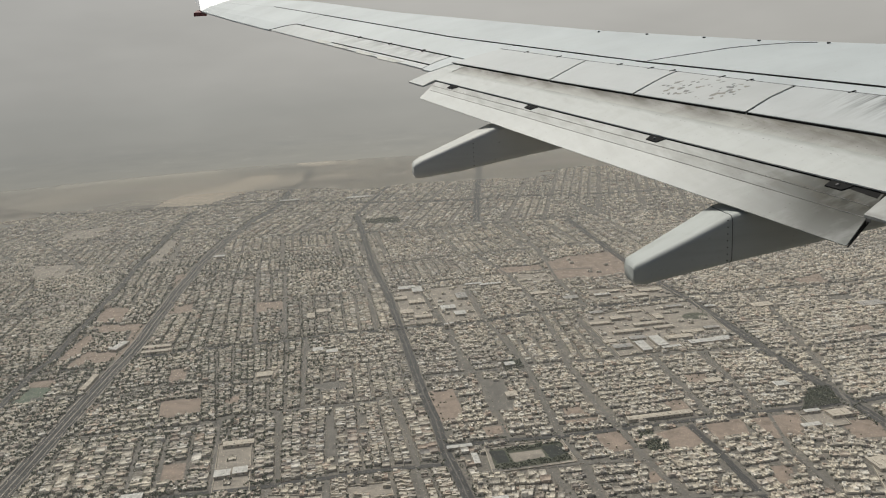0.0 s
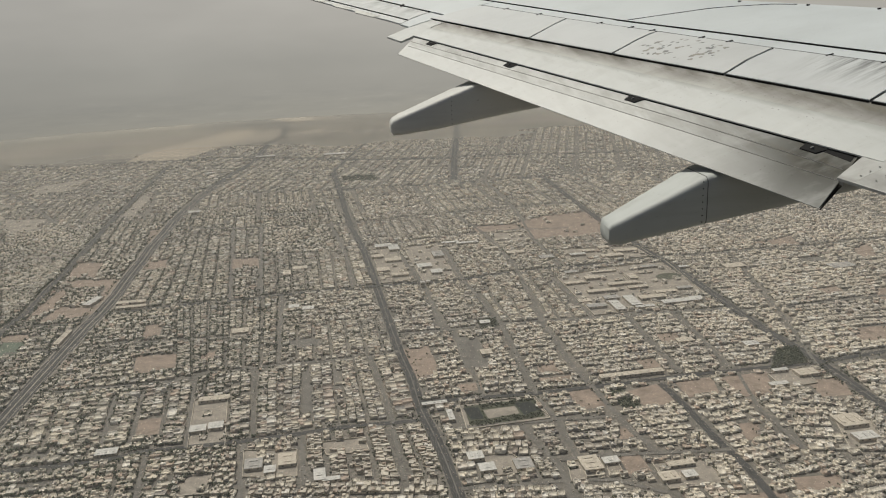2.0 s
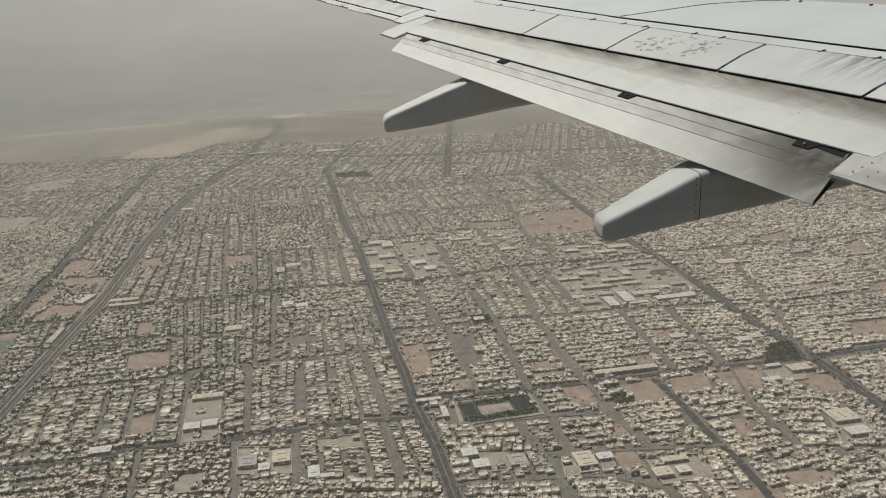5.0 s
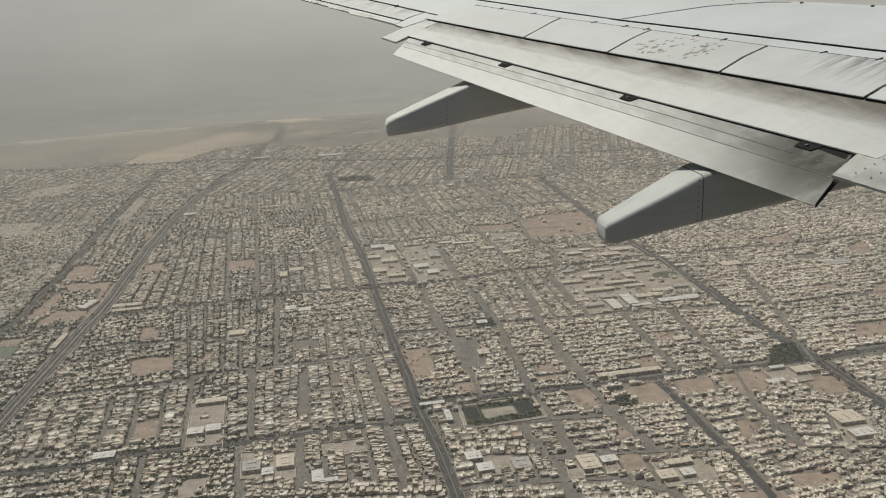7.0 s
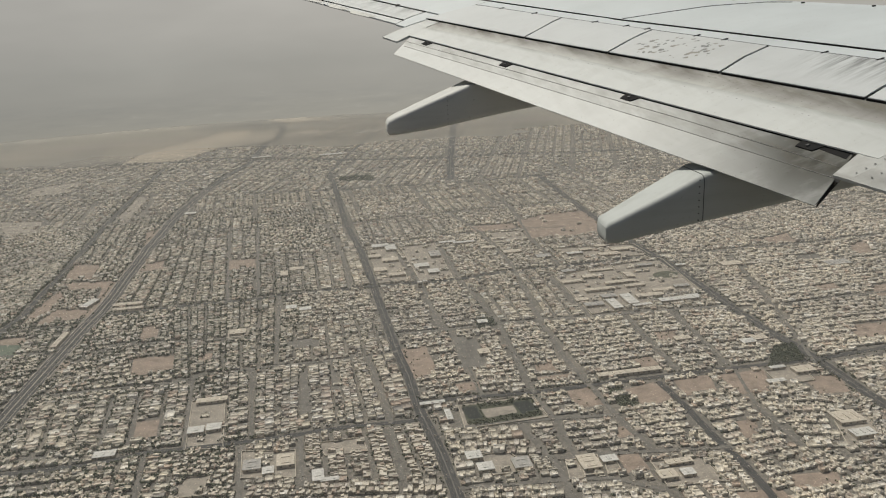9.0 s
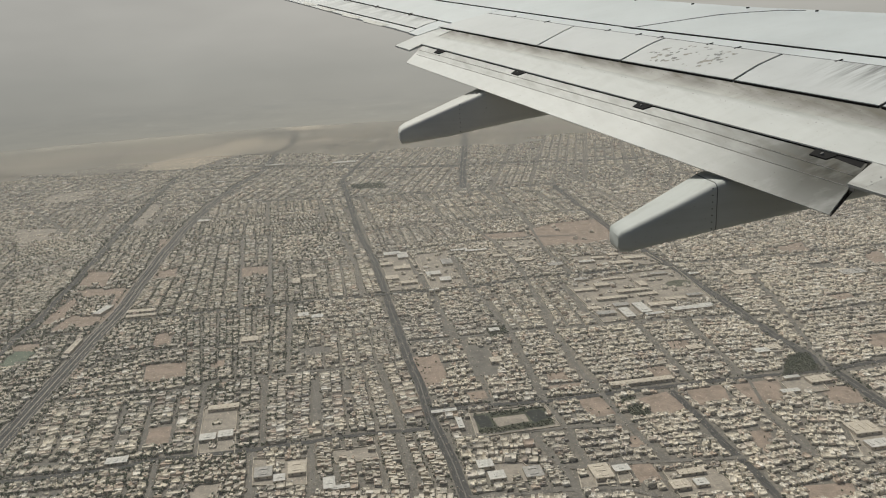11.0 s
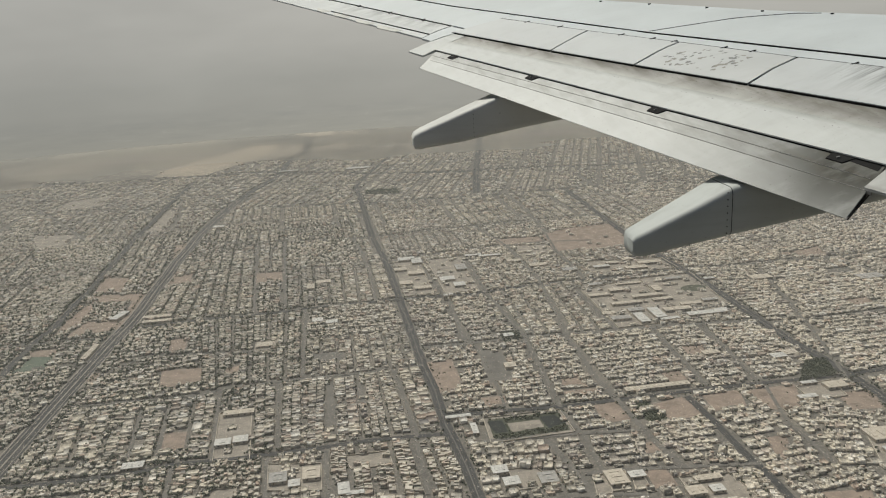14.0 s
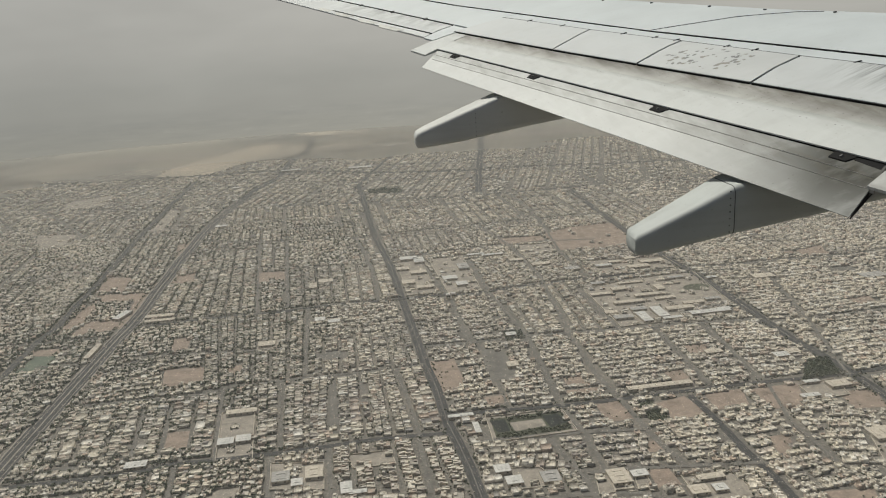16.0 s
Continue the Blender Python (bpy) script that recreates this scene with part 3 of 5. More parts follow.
winglet = part("winglet", bm, CABIN, wing, "white upturned winglet")
winglet.location = W(TIP, 0.34, 0.0)
bm = bmesh.new()
root = [(-0.1, -0.3, -0.04), (0.16, 0.05, -0.02), (0.16, 0.3, 0.06), (-0.1, 0.3, 0.06)]
upper, lower = [bm.verts.new(p) for p in root], [bm.verts.new((x, y, z - 0.09)) for x, y, z in root]
bm.faces.new(upper), bm.faces.new(lower[::-1])
for k in range(4):
    bm.faces.new((upper[k], lower[k], lower[(k + 1) % 4], upper[(k + 1) % 4]))
bmesh.ops.recalc_face_normals(bm, faces=bm.faces)
r = part("winglet_root", bm, RED, wing, "dark red painted tip fairing")
r.location = W(TIP, 0.3, 0.0)

# small studs along the leading edge
for s in (6.6, 7.1, 7.65, 8.2, 8.85, 9.47):
    bm = bmesh.new()
    box(bm, -0.014, 0.014, -0.006, 0.006, -0.01, 0.011)
    o = part("vortex_generator", bm, DARK, wing)
    o.location = W(s, lerp(s, LEAD) - 0.06)

# rows of rivets
def rivets(rows, parent, drop=0.0, size=0.0044):
    bm = bmesh.new()
    for (s0, u0), (s1, u1), step in rows:
        n = int((Vector((s1, u1)) - Vector((s0, u0))).length / step)
        for k in range(n + 1):
            p = W(s0 + (s1 - s0) * k / n, u0 + (u1 - u0) * k / n, 0)
            ring = [bm.verts.new(p + Vector((size * math.cos(a), size * math.sin(a), (-0.022 if parent is aft else drop)))) for a in (0, 1.05, 2.1, 3.14, 4.19, 5.24)]
            top = bm.verts.new(p + Vector((0, 0, (-0.022 if parent is aft else drop) + 0.002)))
            for i in range(6):
                bm.faces.new((ring[i], ring[(i + 1) % 6], top))
    o = part("rivets", bm, RIVET, parent)
    o["kind"] = "stuff"


rivets([((4.45, 0.345), (9.4, 0.262), 0.036)], aft, size=0.0058)
rivets([((s, 0.662 - 0.03 * (s - 4.9)), (s + 0.045, 0.661 - 0.03 * (s - 4.9)), 0.04) for s in (4.87 + 0.25 * k for k in range(11))], flap, -0.002, 0.0065)
rivets([((4.17, 1.0), (4.17, 0.3), 0.05), ((4.08, 1.0), (4.08, 0.3), 0.05)], flap, size=0.006)


rivets([((4.3, 1.06), (7.4, 0.83), 0.06), ((4.3, 0.98), (7.0, 0.77), 0.06), ((4.3, 0.86), (6.0, 0.77), 0.06)], flap, -0.012)


# flap track fairings
def fairing(y_in, y_out, stations, band, paint_of, line=True):
    """A canoe under the flap. Stations, tail to nose: x, half of the width's share, bottom z, top z."""
    bm = bmesh.new()
    rings = []
    mid, half = (y_in + y_out) / 2, (y_out - y_in) / 2
    for x, w, zb, zt in stations:
        hw, hh, zc = half * w, (zt - zb) / 2, (zt + zb) / 2
        ring = []
        r = min(0.045, hw * 0.6, hh * 0.6)
        for cy, cz, start in ((1, 1, 0), (-1, 1, 90), (-1, -1, 180), (1, -1, 270)):
            for k in range(5):
                a = radians(start + 22.5 * k)
                ring.append(bm.verts.new((x, y_in + half * (1 - w) * 0.35 + hw + cy * (hw - r) + r * math.cos(a), zc + cz * (hh - r) + r * math.sin(a))))
        rings.append(ring)
    for a, b in zip(rings, rings[1:]):
        for k in range(20):
            n = (k + 1) % 20
            bm.faces.new((a[k], a[n], b[n], b[k]))
    bm.faces.new(rings[0][::-1]), bm.faces.new(rings[-1])
    bmesh.ops.recalc_face_normals(bm, faces=bm.faces)
    o = part("flap_track_fairing", bm, paint_of, airplane, "tapered grey fairing under the flap", True)
    bx, bzb, bzt = band
    face = y_in + half * 0.06 * 0.35
    bm = bmesh.new()
    for k in range(7):
        z = bzb + (bzt - bzb) * (k + 0.5) / 7
        bmesh.ops.create_cone(bm, segments=8, radius1=0.004, radius2=0.004, depth=0.006, cap_ends=True, matrix=pose(bx - 0.03, face, z, 90, 0, 0))
    part("bolts", bm, DARK, o)["kind"] = "stuff"
    if line:
        (x0, w0, b0, t0), (x1, w1, b1, t1) = [(a, b) for a, b in zip(stations, stations[1:]) if a[0] <= bx < b[0]][0]
        k = (bx - x0) / (x1 - x0)
        w, zb, zt = w0 + (w1 - w0) * k, b0 + (b1 - b0) * k, t0 + (t1 - t0) * k
        hw, hh, zc, r = half * w, (zt - zb) / 2, (zt + zb) / 2, 0.045
        bm = bmesh.new()
        loops = []
        for dx, out in ((-0.0018, -0.01), (-0.0018, 0.0015), (0.0018, 0.0015), (0.0018, -0.01)):
            loop = []
            for cy, cz, start in ((1, 1, 0), (-1, 1, 90), (-1, -1, 180), (1, -1, 270)):
                for q in range(5):
                    a = radians(start + 22.5 * q)
                    loop.append(bm.verts.new((bx + dx, y_in + half * (1 - w) * 0.35 + hw + cy * (hw - r) + (r + out) * math.cos(a), zc + cz * (hh - r) + (r + out) * math.sin(a))))
            loops.append(loop)
        for a, b in zip(loops, loops[1:] + loops[:1]):
            for q in range(20):
                bm.faces.new((a[q], a[(q + 1) % 20], b[(q + 1) % 20], b[q]))
        bmesh.ops.recalc_face_normals(bm, faces=bm.faces)
        part("joint_band", bm, DARK, o)


fairing(4.80, 5.19, [(1.64, 0.45, -1.47, -1.39), (1.66, 0.6, -1.5, -1.365), (1.72, 0.66, -1.505, -1.34), (2.0, 0.82, -1.45, -1.215), (2.28, 0.95, -1.4, -1.085),
                     (2.6, 1.0, -1.35, -1.03), (3.2, 1.0, -1.26, -0.95), (4.2, 0.8, -1.1, -0.85), (4.9, 0.3, -0.95, -0.85)], (2.26, -1.4, -1.1), GRIMY_SHADED)
fairing(7.70, 8.17, [(0.5, 0.45, -1.14, -1.06), (0.52, 0.6, -1.17, -1.03), (0.58, 0.66, -1.17, -1.0), (0.95, 0.82, -1.13, -0.86), (1.29, 0.95, -1.07, -0.735),
                    (1.6, 1.0, -1.02, -0.68), (2.2, 1.0, -0.94, -0.6), (3.2, 0.8, -0.8, -0.5), (3.9, 0.3, -0.66, -0.5)], (1.1, -1.1, -0.81), FAIRING, False)

# the unseen fuselage behind the window; its grey keeps bounce light off the fairings
bm = bmesh.new()
rings = []
for x, r in ((-17, 0.3), (-14, 1.0), (-9, 1.7), (-5, 1.88), (14, 1.88), (17, 1.5), (19, 0.8), (19.6, 0.2)):
    rings.append([bm.verts.new((x, -1.99 + r * math.cos(2 * math.pi * k / 40), -0.35 + (1.88 - r) * 0.3 + r * math.sin(2 * math.pi * k / 40))) for k in range(40)])
for a, b in zip(rings, rings[1:]):
    for k in range(40):
        bm.faces.new((a[k], b[k], b[(k + 1) % 40], a[(k + 1) % 40]))
bm.faces.new(rings[0]), bm.faces.new(rings[-1])
bmesh.ops.recalc_face_normals(bm, faces=bm.faces)
part("fuselage", bm, HULL, airplane, "unseen fuselage, grey to dim its bounce light", True)

# ---- the city ----
GRID_V, GRID_U = Vector((-0.183, 0.983)), Vector((0.983, 0.165))
FAR_V, FAR_U = Vector((0.172, 0.985)), Vector((0.985, -0.172))
rng = np.random.default_rng(7)
ROADS, LOTS, BLOCKS = [], [], []


def strip(bm, pts, width, z, offset=0.0):
    left, right = [], []
    for k, p in enumerate(pts):
        a, b = Vector(pts[max(0, k - 1)]), Vector(pts[min(len(pts) - 1, k + 1)])
        n = Vector((-(b - a).y, (b - a).x)).normalized()
        c = Vector(p) + n * offset
        left.append(bm.verts.new((*(c + n * width / 2), z))), right.append(bm.verts.new((*(c - n * width / 2), z)))
    for k in range(len(pts) - 1):
        bm.faces.new((right[k], right[k + 1], left[k + 1], left[k]))


def road(width, *pts):
    """An asphalt road along its centre line; the widest are dual carriageways, the narrow ones dusty side streets."""
    i = len(ROADS)
    width *= 0.8 if width < 9 else 0.88 if width < 13 else 1.0
    ROADS.append((width, pts))
    z = 0.62 + 0.005 * i
    bm = bmesh.new()
    strip(bm, pts, width, z)
    if width >= 30:
        label, mat = "wide dark dual carriageway with pale verges", ASPHALT
    elif width >= 9:
        label, mat = "dark asphalt avenue through the city", ASPHALT
    else:
        label, mat = "grey dusty side street between house rows", STREET
    o = tagged(part("road", bm, mat), label, "road", kind="structure")
    if width >= 30:
        bm = bmesh.new()
        strip(bm, pts, width * 0.07, z + 0.3)
        part("median", bm, TAN, o)
        for side in (-1, 1):
            bm = bmesh.new()
            strip(bm, pts, width * 0.08, z + 0.2, side * width * 0.5)
            part("verge", bm, TAN, o)
            bm = bmesh.new()
            strip(bm, pts, width * 0.035, z + 0.2, side * width * 0.3)
            part("side_divider", bm, TAN, o)
    elif width >= 13:
        bm = bmesh.new()
        strip(bm, pts, width * 0.09, z + 0.2)
        part("median", bm, STREET, o)


road(15, (25, 780), (11, 864), (-1, 932), (-15, 996), (-31, 1062), (-48, 1176), (-67, 1265), (-82, 1352), (-127, 1617), (-165, 1845), (-226, 2123), (-301, 2578), (-348, 2854))
road(30, (-624, 937), (-636, 1128), (-641, 1214), (-647, 1325), (-654, 1455), (-655, 1529), (-662, 1627), (-678, 1759), (-687, 1864), (-702, 1984), (-710, 2116), (-722, 2235), (-725, 2359), (-725, 2549), (-721, 2715))
road(13, (-790, 1296), (-808, 1462), (-805, 1534), (-825, 1668), (-835, 1763), (-869, 2012), (-906, 2270), (-920, 2426), (-958, 2724), (-989, 3097))
road(16, (614, 902), (604, 1004), (593, 1087), (583, 1156), (570, 1226), (551, 1294), (537, 1386), (519, 1520), (495, 1671), (467, 1796), (429, 2015), (395, 2273), (355, 2618))
road(11, (-36, 1085), (17, 1088), (58, 1093), (133, 1097), (227, 1112), (405, 1142), (540, 1157), (589, 1164), (849, 1230))
road(11, (-601, 935), (-562, 941), (-450, 956), (-418, 968), (-395, 978), (-287, 991), (-251, 997), (-207, 1005), (-140, 1020), (-102, 1025), (-29, 1030))
road(11, (-646, 1506), (-573, 1529), (-521, 1541), (-415, 1558), (-360, 1566), (-306, 1582), (-240, 1596), (-183, 1601), (-126, 1610), (-80, 1618), (13, 1621), (96, 1645), (158, 1666), (281, 1686), (421, 1712), (474, 1728))
road(8, (-866, 1442), (-807, 1448), (-750, 1459), (-679, 1467), (-654, 1498))
road(8, (-620, 1169), (-504, 1181), (-420, 1191), (-385, 1207), (-343, 1221), (-269, 1236), (-198, 1245), (-116, 1255), (-67, 1272))
road(10, (-75, 1346), (7, 1356), (77, 1368), (179, 1379), (281, 1384), (334, 1391), (397, 1397), (533, 1404))
road(9, (486, 1726), (602, 1737), (736, 1758), (855, 1769), (1041, 1811), (1245, 1860))
road(10, (180, 1382), (194, 1279), (201, 1207), (224, 1096), (239, 1016), (248, 976), (267, 919))
road(12, (323, 1113), (339, 1027), (349, 951), (357, 912), (364, 874), (369, 819), (371, 765))
road(8, (134, 1091), (156, 1009), (162, 952), (165, 916))
road(9, (105, 1007), (124, 945), (137, 909), (144, 864), (147, 806))
road(9, (141, 913), (188, 919), (260, 920), (331, 920), (360, 921))
road(9, (18, 1005), (53, 1009), (154, 1016), (247, 1019))
road(8, (17, 858), (76, 861), (137, 865), (198, 864), (256, 832))
road(22, (-721, 2715), (-712, 2882), (-678, 3109), (-700, 3561), (-674, 3724), (-710, 4111))
road(22, (-1794, 3218), (-1455, 3191), (-1205, 3221), (-940, 3212), (-794, 3247), (-560, 3173), (-228, 3074), (46, 3048), (300, 3063), (506, 3031), (716, 3034), (928, 3037), (2072, 3175))
road(12, (-588, 2567), (-463, 2564), (-312, 2564), (-189, 2578), (35, 2586), (163, 2609), (358, 2645), (538, 2667), (1031, 2742))
road(22, (66, 2641), (79, 3028), (110, 3647), (128, 4007))
road(12, (-348, 2854), (-326, 3099), (-261, 3599), (-242, 3937))
road(9, (-720, 2175), (-557, 2127), (-393, 2125), (-227, 2129))
road(8, (-618, 1898), (-433, 1876), (-220, 1868))
road(10, (-208, 2137), (-96, 2170), (26, 2196), (216, 2235), (397, 2266))
road(9, (-169, 1892), (21, 1967), (92, 1986), (207, 2007), (334, 2000))
road(8, (-278, 2133), (-241, 1978), (-205, 1807), (-174, 1607))
road(8, (-102, 1899), (-65, 1742), (-28, 1610), (0, 1395), (10, 1356))
road(6, (20, 1344), (43, 1235), (58, 1093))
road(8, (42, 2212), (120, 1981), (168, 1704), (185, 1384))
road(8, (19, 1859), (49, 1645), (108, 1375), (137, 1096))
road(8, (234, 1616), (256, 1503), (274, 1385))
road(8, (163, 2618), (221, 2208), (235, 1893), (269, 1688))
road(7, (338, 1385), (350, 1259), (362, 1143))
road(7, (426, 1393), (434, 1260), (441, 1148))
road(5, (-299, 1226), (-256, 998))
road(7, (-313, 1576), (-264, 1244))
road(6, (-390, 1210), (-364, 1090), (-341, 983))
road(7, (-116, 1255), (-94, 1151), (-69, 1028))
road(8, (-460, 2126), (-353, 1572))
road(7, (-529, 2099), (-415, 1558))
road(7, (-191, 999), (-171, 881))
road(7, (-70, 1022), (-50, 882))
road(8, (-391, 975), (-367, 858))
road(7, (-267, 984), (-240, 841))
road(7, (430, 2878), (446, 2670))
road(7, (573, 1153), (605, 1354), (642, 1708))
road(7, (446, 1137), (434, 1020), (449, 912))
road(7, (558, 1389), (702, 1412), (840, 1439))
road(7, (598, 1150), (697, 1176))
road(8, (-1433, 2743), (-1143, 2381), (-1057, 2256))
road(8, (-752, 1333), (-664, 1332))
road(7, (-614, 1279), (-567, 1359), (-459, 1360), (-371, 1364), (-332, 1367))
road(8, (-1040, 3675), (-1020, 4255))
road(8, (-1412, 3192), (-1418, 3492), (-1402, 3878))
road(8, (-1814, 3852), (-1621, 4175), (-1394, 4554))
road(8, (-1203, 3722), (-889, 4036))

# lots without houses: bare ground, fields, yards and parks
def lot(name, mat, label, *poly):
    i = len(LOTS)
    LOTS.append((name, poly))
    bm = bmesh.new()
    f = bm.faces.new([bm.verts.new((x, y, 0.12 + 0.005 * i)) for x, y in poly])
    f.normal_update()
    if f.normal.z < 0:
        f.normal_flip()
    o = tagged(part(name, bm, mat), label, name.replace("_", " "), kind="structure")
    if name == "yard" and poly[0][1] < 2000:
        bm = bmesh.new()
        c = [Vector(p) for p in poly]
        for k in range(4):
            a, b = c[k], c[(k + 1) % 4]
            n = Vector(((b - a).y, -(b - a).x)).normalized() * 0.4
            v = [bm.verts.new((*p, zz)) for zz in (0.1, 2.1) for p in (a - n, b - n, b + n, a + n)]
            for g in ((0, 1, 5, 4), (1, 2, 6, 5), (2, 3, 7, 6), (3, 0, 4, 7), (4, 5, 6, 7)):
                bm.faces.new([v[j] for j in g])
        bmesh.ops.recalc_face_normals(bm, faces=bm.faces)
        part("yard_wall", bm, CREAM, o)


lot("bare_lot", SAND, "bare reddish sand lot", (-512, 1297), (-445, 1302), (-431, 1242), (-492, 1224))
lot("bare_lot", SAND, "bare reddish sand lot", (-408, 1295), (-379, 1306), (-378, 1269), (-400, 1265))
lot("bare_lot", SAND, "bare reddish sand lot", (-547, 1441), (-512, 1447), (-500, 1381), (-529, 1385))
lot("bare_lot", SAND, "bare reddish sand lot", (-481, 1844), (-415, 1851), (-398, 1775), (-463, 1773))
lot("bare_lot", SAND, "bare reddish sand lot", (-63, 1281), (-21, 1290), (-1, 1180), (-38, 1163))
lot("bare_lot", SAND, "bare reddish sand lot", (-813, 1733), (-693, 1730), (-684, 1687), (-790, 1678))
lot("bare_lot", SAND, "bare reddish sand lot", (-706, 1683), (-682, 1691), (-659, 1532), (-681, 1560))
lot("bare_lot", SAND, "bare reddish sand lot", (-795, 1678), (-772, 1647), (-757, 1571), (-784, 1475), (-799, 1571))
lot("bare_lot", SAND, "bare reddish sand lot", (-753, 1561), (-673, 1556), (-661, 1514), (-758, 1477))
lot("bare_lot", SAND, "bare reddish sand lot", (-839, 1867), (-777, 1857), (-747, 1754), (-816, 1752))
lot("bare_lot", SAND, "bare reddish sand lot", (-758, 2141), (-719, 2180), (-692, 2032), (-727, 2008))
lot("bare_lot", SAND, "bare reddish sand lot", (-703, 1795), (-680, 1863), (-629, 1868), (-620, 1815), (-682, 1751))
lot("bare_lot", SAND, "bare reddish sand lot", (217, 2073), (296, 2136), (420, 2155), (435, 1976), (404, 1928), (231, 1914))
lot("bare_lot", SAND, "bare reddish sand lot", (89, 2046), (206, 2058), (211, 2012), (108, 1983))
lot("bare_lot", SAND, "bare reddish sand lot", (183, 1097), (224, 1107), (243, 1051), (191, 1043))
lot("bare_lot", SAND, "bare reddish sand lot", (264, 1091), (315, 1112), (335, 1051), (284, 1040))
lot("bare_lot", SAND, "bare reddish sand lot", (412, 1124), (489, 1138), (474, 1067), (424, 1060))
lot("bare_lot", SAND, "bare reddish sand lot", (345, 1116), (404, 1128), (397, 1076), (348, 1064))
lot("bare_lot", SAND, "bare reddish sand lot", (216, 914), (243, 918), (249, 879), (220, 874))
lot("bare_lot", SAND, "bare reddish sand lot", (222, 983), (249, 987), (257, 959), (227, 957))
lot("bare_lot", SAND, "bare reddish sand lot", (402, 852), (464, 855), (457, 827), (398, 823))
lot("bare_lot", SAND, "bare reddish sand lot", (390, 984), (418, 987), (409, 944), (381, 939))
lot("bare_lot", SAND, "bare reddish sand lot", (698, 1290), (794, 1298), (769, 1236), (677, 1233))
lot("bare_lot", SAND, "bare reddish sand lot", (757, 1819), (828, 1851), (816, 1785), (754, 1773))
lot("bare_lot", SAND, "bare reddish sand lot", (917, 1740), (965, 1759), (940, 1675), (892, 1670))
lot("bare_lot", SAND, "bare reddish sand lot", (330, 821), (385, 827), (390, 793), (332, 789))
lot("bare_lot", SAND, "bare reddish sand lot", (150, 1194), (178, 1201), (182, 1169), (150, 1163))
lot("bare_lot", SAND, "bare reddish sand lot", (307, 1198), (335, 1204), (340, 1171), (311, 1164))
lot("bare_lot", SAND, "bare reddish sand lot", (365, 1299), (406, 1306), (403, 1264), (364, 1259))
lot("bare_lot", SAND, "bare reddish sand lot", (-643, 1301), (-618, 1298), (-609, 1263), (-633, 1264))
lot("bare_lot", SAND, "bare reddish sand lot", (23, 1138), (58, 1143), (59, 1118), (25, 1111))
lot("bare_lot", SAND, "bare reddish sand lot", (533, 1102), (588, 1111), (579, 1052), (534, 1050))
lot("bare_lot", SAND, "bare reddish sand lot", (253, 1585), (294, 1593), (294, 1530), (259, 1522))
lot("bare_lot", SAND, "bare reddish sand lot", (726, 1488), (770, 1498), (767, 1459), (718, 1447))
lot("bare_lot", SAND, "bare reddish sand lot", (828, 1473), (871, 1483), (853, 1421), (807, 1412))
lot("bare_lot", SAND, "bare reddish sand lot", (-793, 1419), (-730, 1416), (-736, 1383), (-820, 1391))
lot("bare_lot", TAN, "pale sandy strip between the roads", (-910, 2348), (-926, 2608), (-886, 2568), (-852, 2260))
lot("bare_lot", TAN, "pale sandy strip between the roads", (-1235, 2333), (-1112, 2329), (-1079, 2200), (-1162, 2181))
lot("bare_lot", TAN, "pale sandy strip between the roads", (-1352, 2812), (-1222, 2924), (-1205, 2736), (-1320, 2660))
lot("yard", TAN, "pale walled compound", (-367, 1122), (-321, 1135), (-289, 978), (-339, 981))
lot("yard", TAN, "pale walled compound", (-262, 969), (-192, 965), (-182, 900), (-250, 904))
lot("yard", TAN, "pale walled compound", (-159, 1909), (-103, 1924), (-55, 1639), (-115, 1627))
lot("yard", TAN, "pale walled compound", (-80, 1895), (1, 1910), (37, 1647), (-31, 1628))
lot("yard", TAN, "pale walled compound", (133, 1978), (215, 1984), (227, 1900), (143, 1890))
lot("yard", TAN, "pale walled compound", (377, 1670), (491, 1708), (507, 1498), (403, 1481))
lot("yard", TAN, "pale walled compound", (246, 1615), (374, 1679), (403, 1419), (280, 1396))
lot("yard", TAN, "pale walled compound", (47, 930), (82, 935), (110, 890), (59, 882))
lot("yard", TAN, "pale walled compound", (253, 896), (318, 901), (331, 846), (259, 838))
lot("yard", TAN, "pale walled compound", (169, 910), (192, 916), (190, 874), (169, 871))
lot("yard", TAN, "pale walled compound", (151, 908), (168, 909), (168, 867), (149, 863))
lot("yard", TAN, "pale walled compound", (487, 1128), (546, 1146), (546, 1092), (492, 1080))
lot("yard", TAN, "pale walled compound", (-166, 981), (-107, 990), (-97, 953), (-151, 947))
lot("yard", TAN, "pale walled compound", (-332, 912), (-290, 915), (-286, 870), (-325, 867))
lot("yard", TAN, "pale walled compound", (-644, 1591), (-593, 1593), (-575, 1530), (-627, 1528))
lot("yard", TAN, "pale walled compound", (-377, 1413), (-337, 1418), (-329, 1364), (-368, 1359))
lot("yard", TAN, "pale walled compound", (520, 986), (568, 992), (554, 922), (503, 906))
lot("yard", TAN, "pale walled compound", (198, 913), (211, 914), (214, 875), (196, 871))
lot("yard", TAN, "pale walled compound", (283, 1814), (460, 1820), (477, 1736), (286, 1717))
lot("paved_lot", STREET, "grey paved lot between house rows", (26, 1325), (64, 1308), (85, 1195), (34, 1193))
lot("paved_lot", STREET, "grey paved lot between house rows", (-180, 1212), (-165, 1215), (-151, 1139), (-167, 1133))
lot("paved_lot", STREET, "grey paved lot between house rows", (-219, 1215), (-210, 1216), (-186, 1070), (-198, 1063))
lot("paved_lot", STREET, "grey paved lot between house rows", (-496, 1149), (-489, 1150), (-458, 1007), (-464, 1004))
lot("paved_lot", STREET, "grey paved lot between house rows", (-455, 1154), (-449, 1155), (-421, 1007), (-426, 1003))
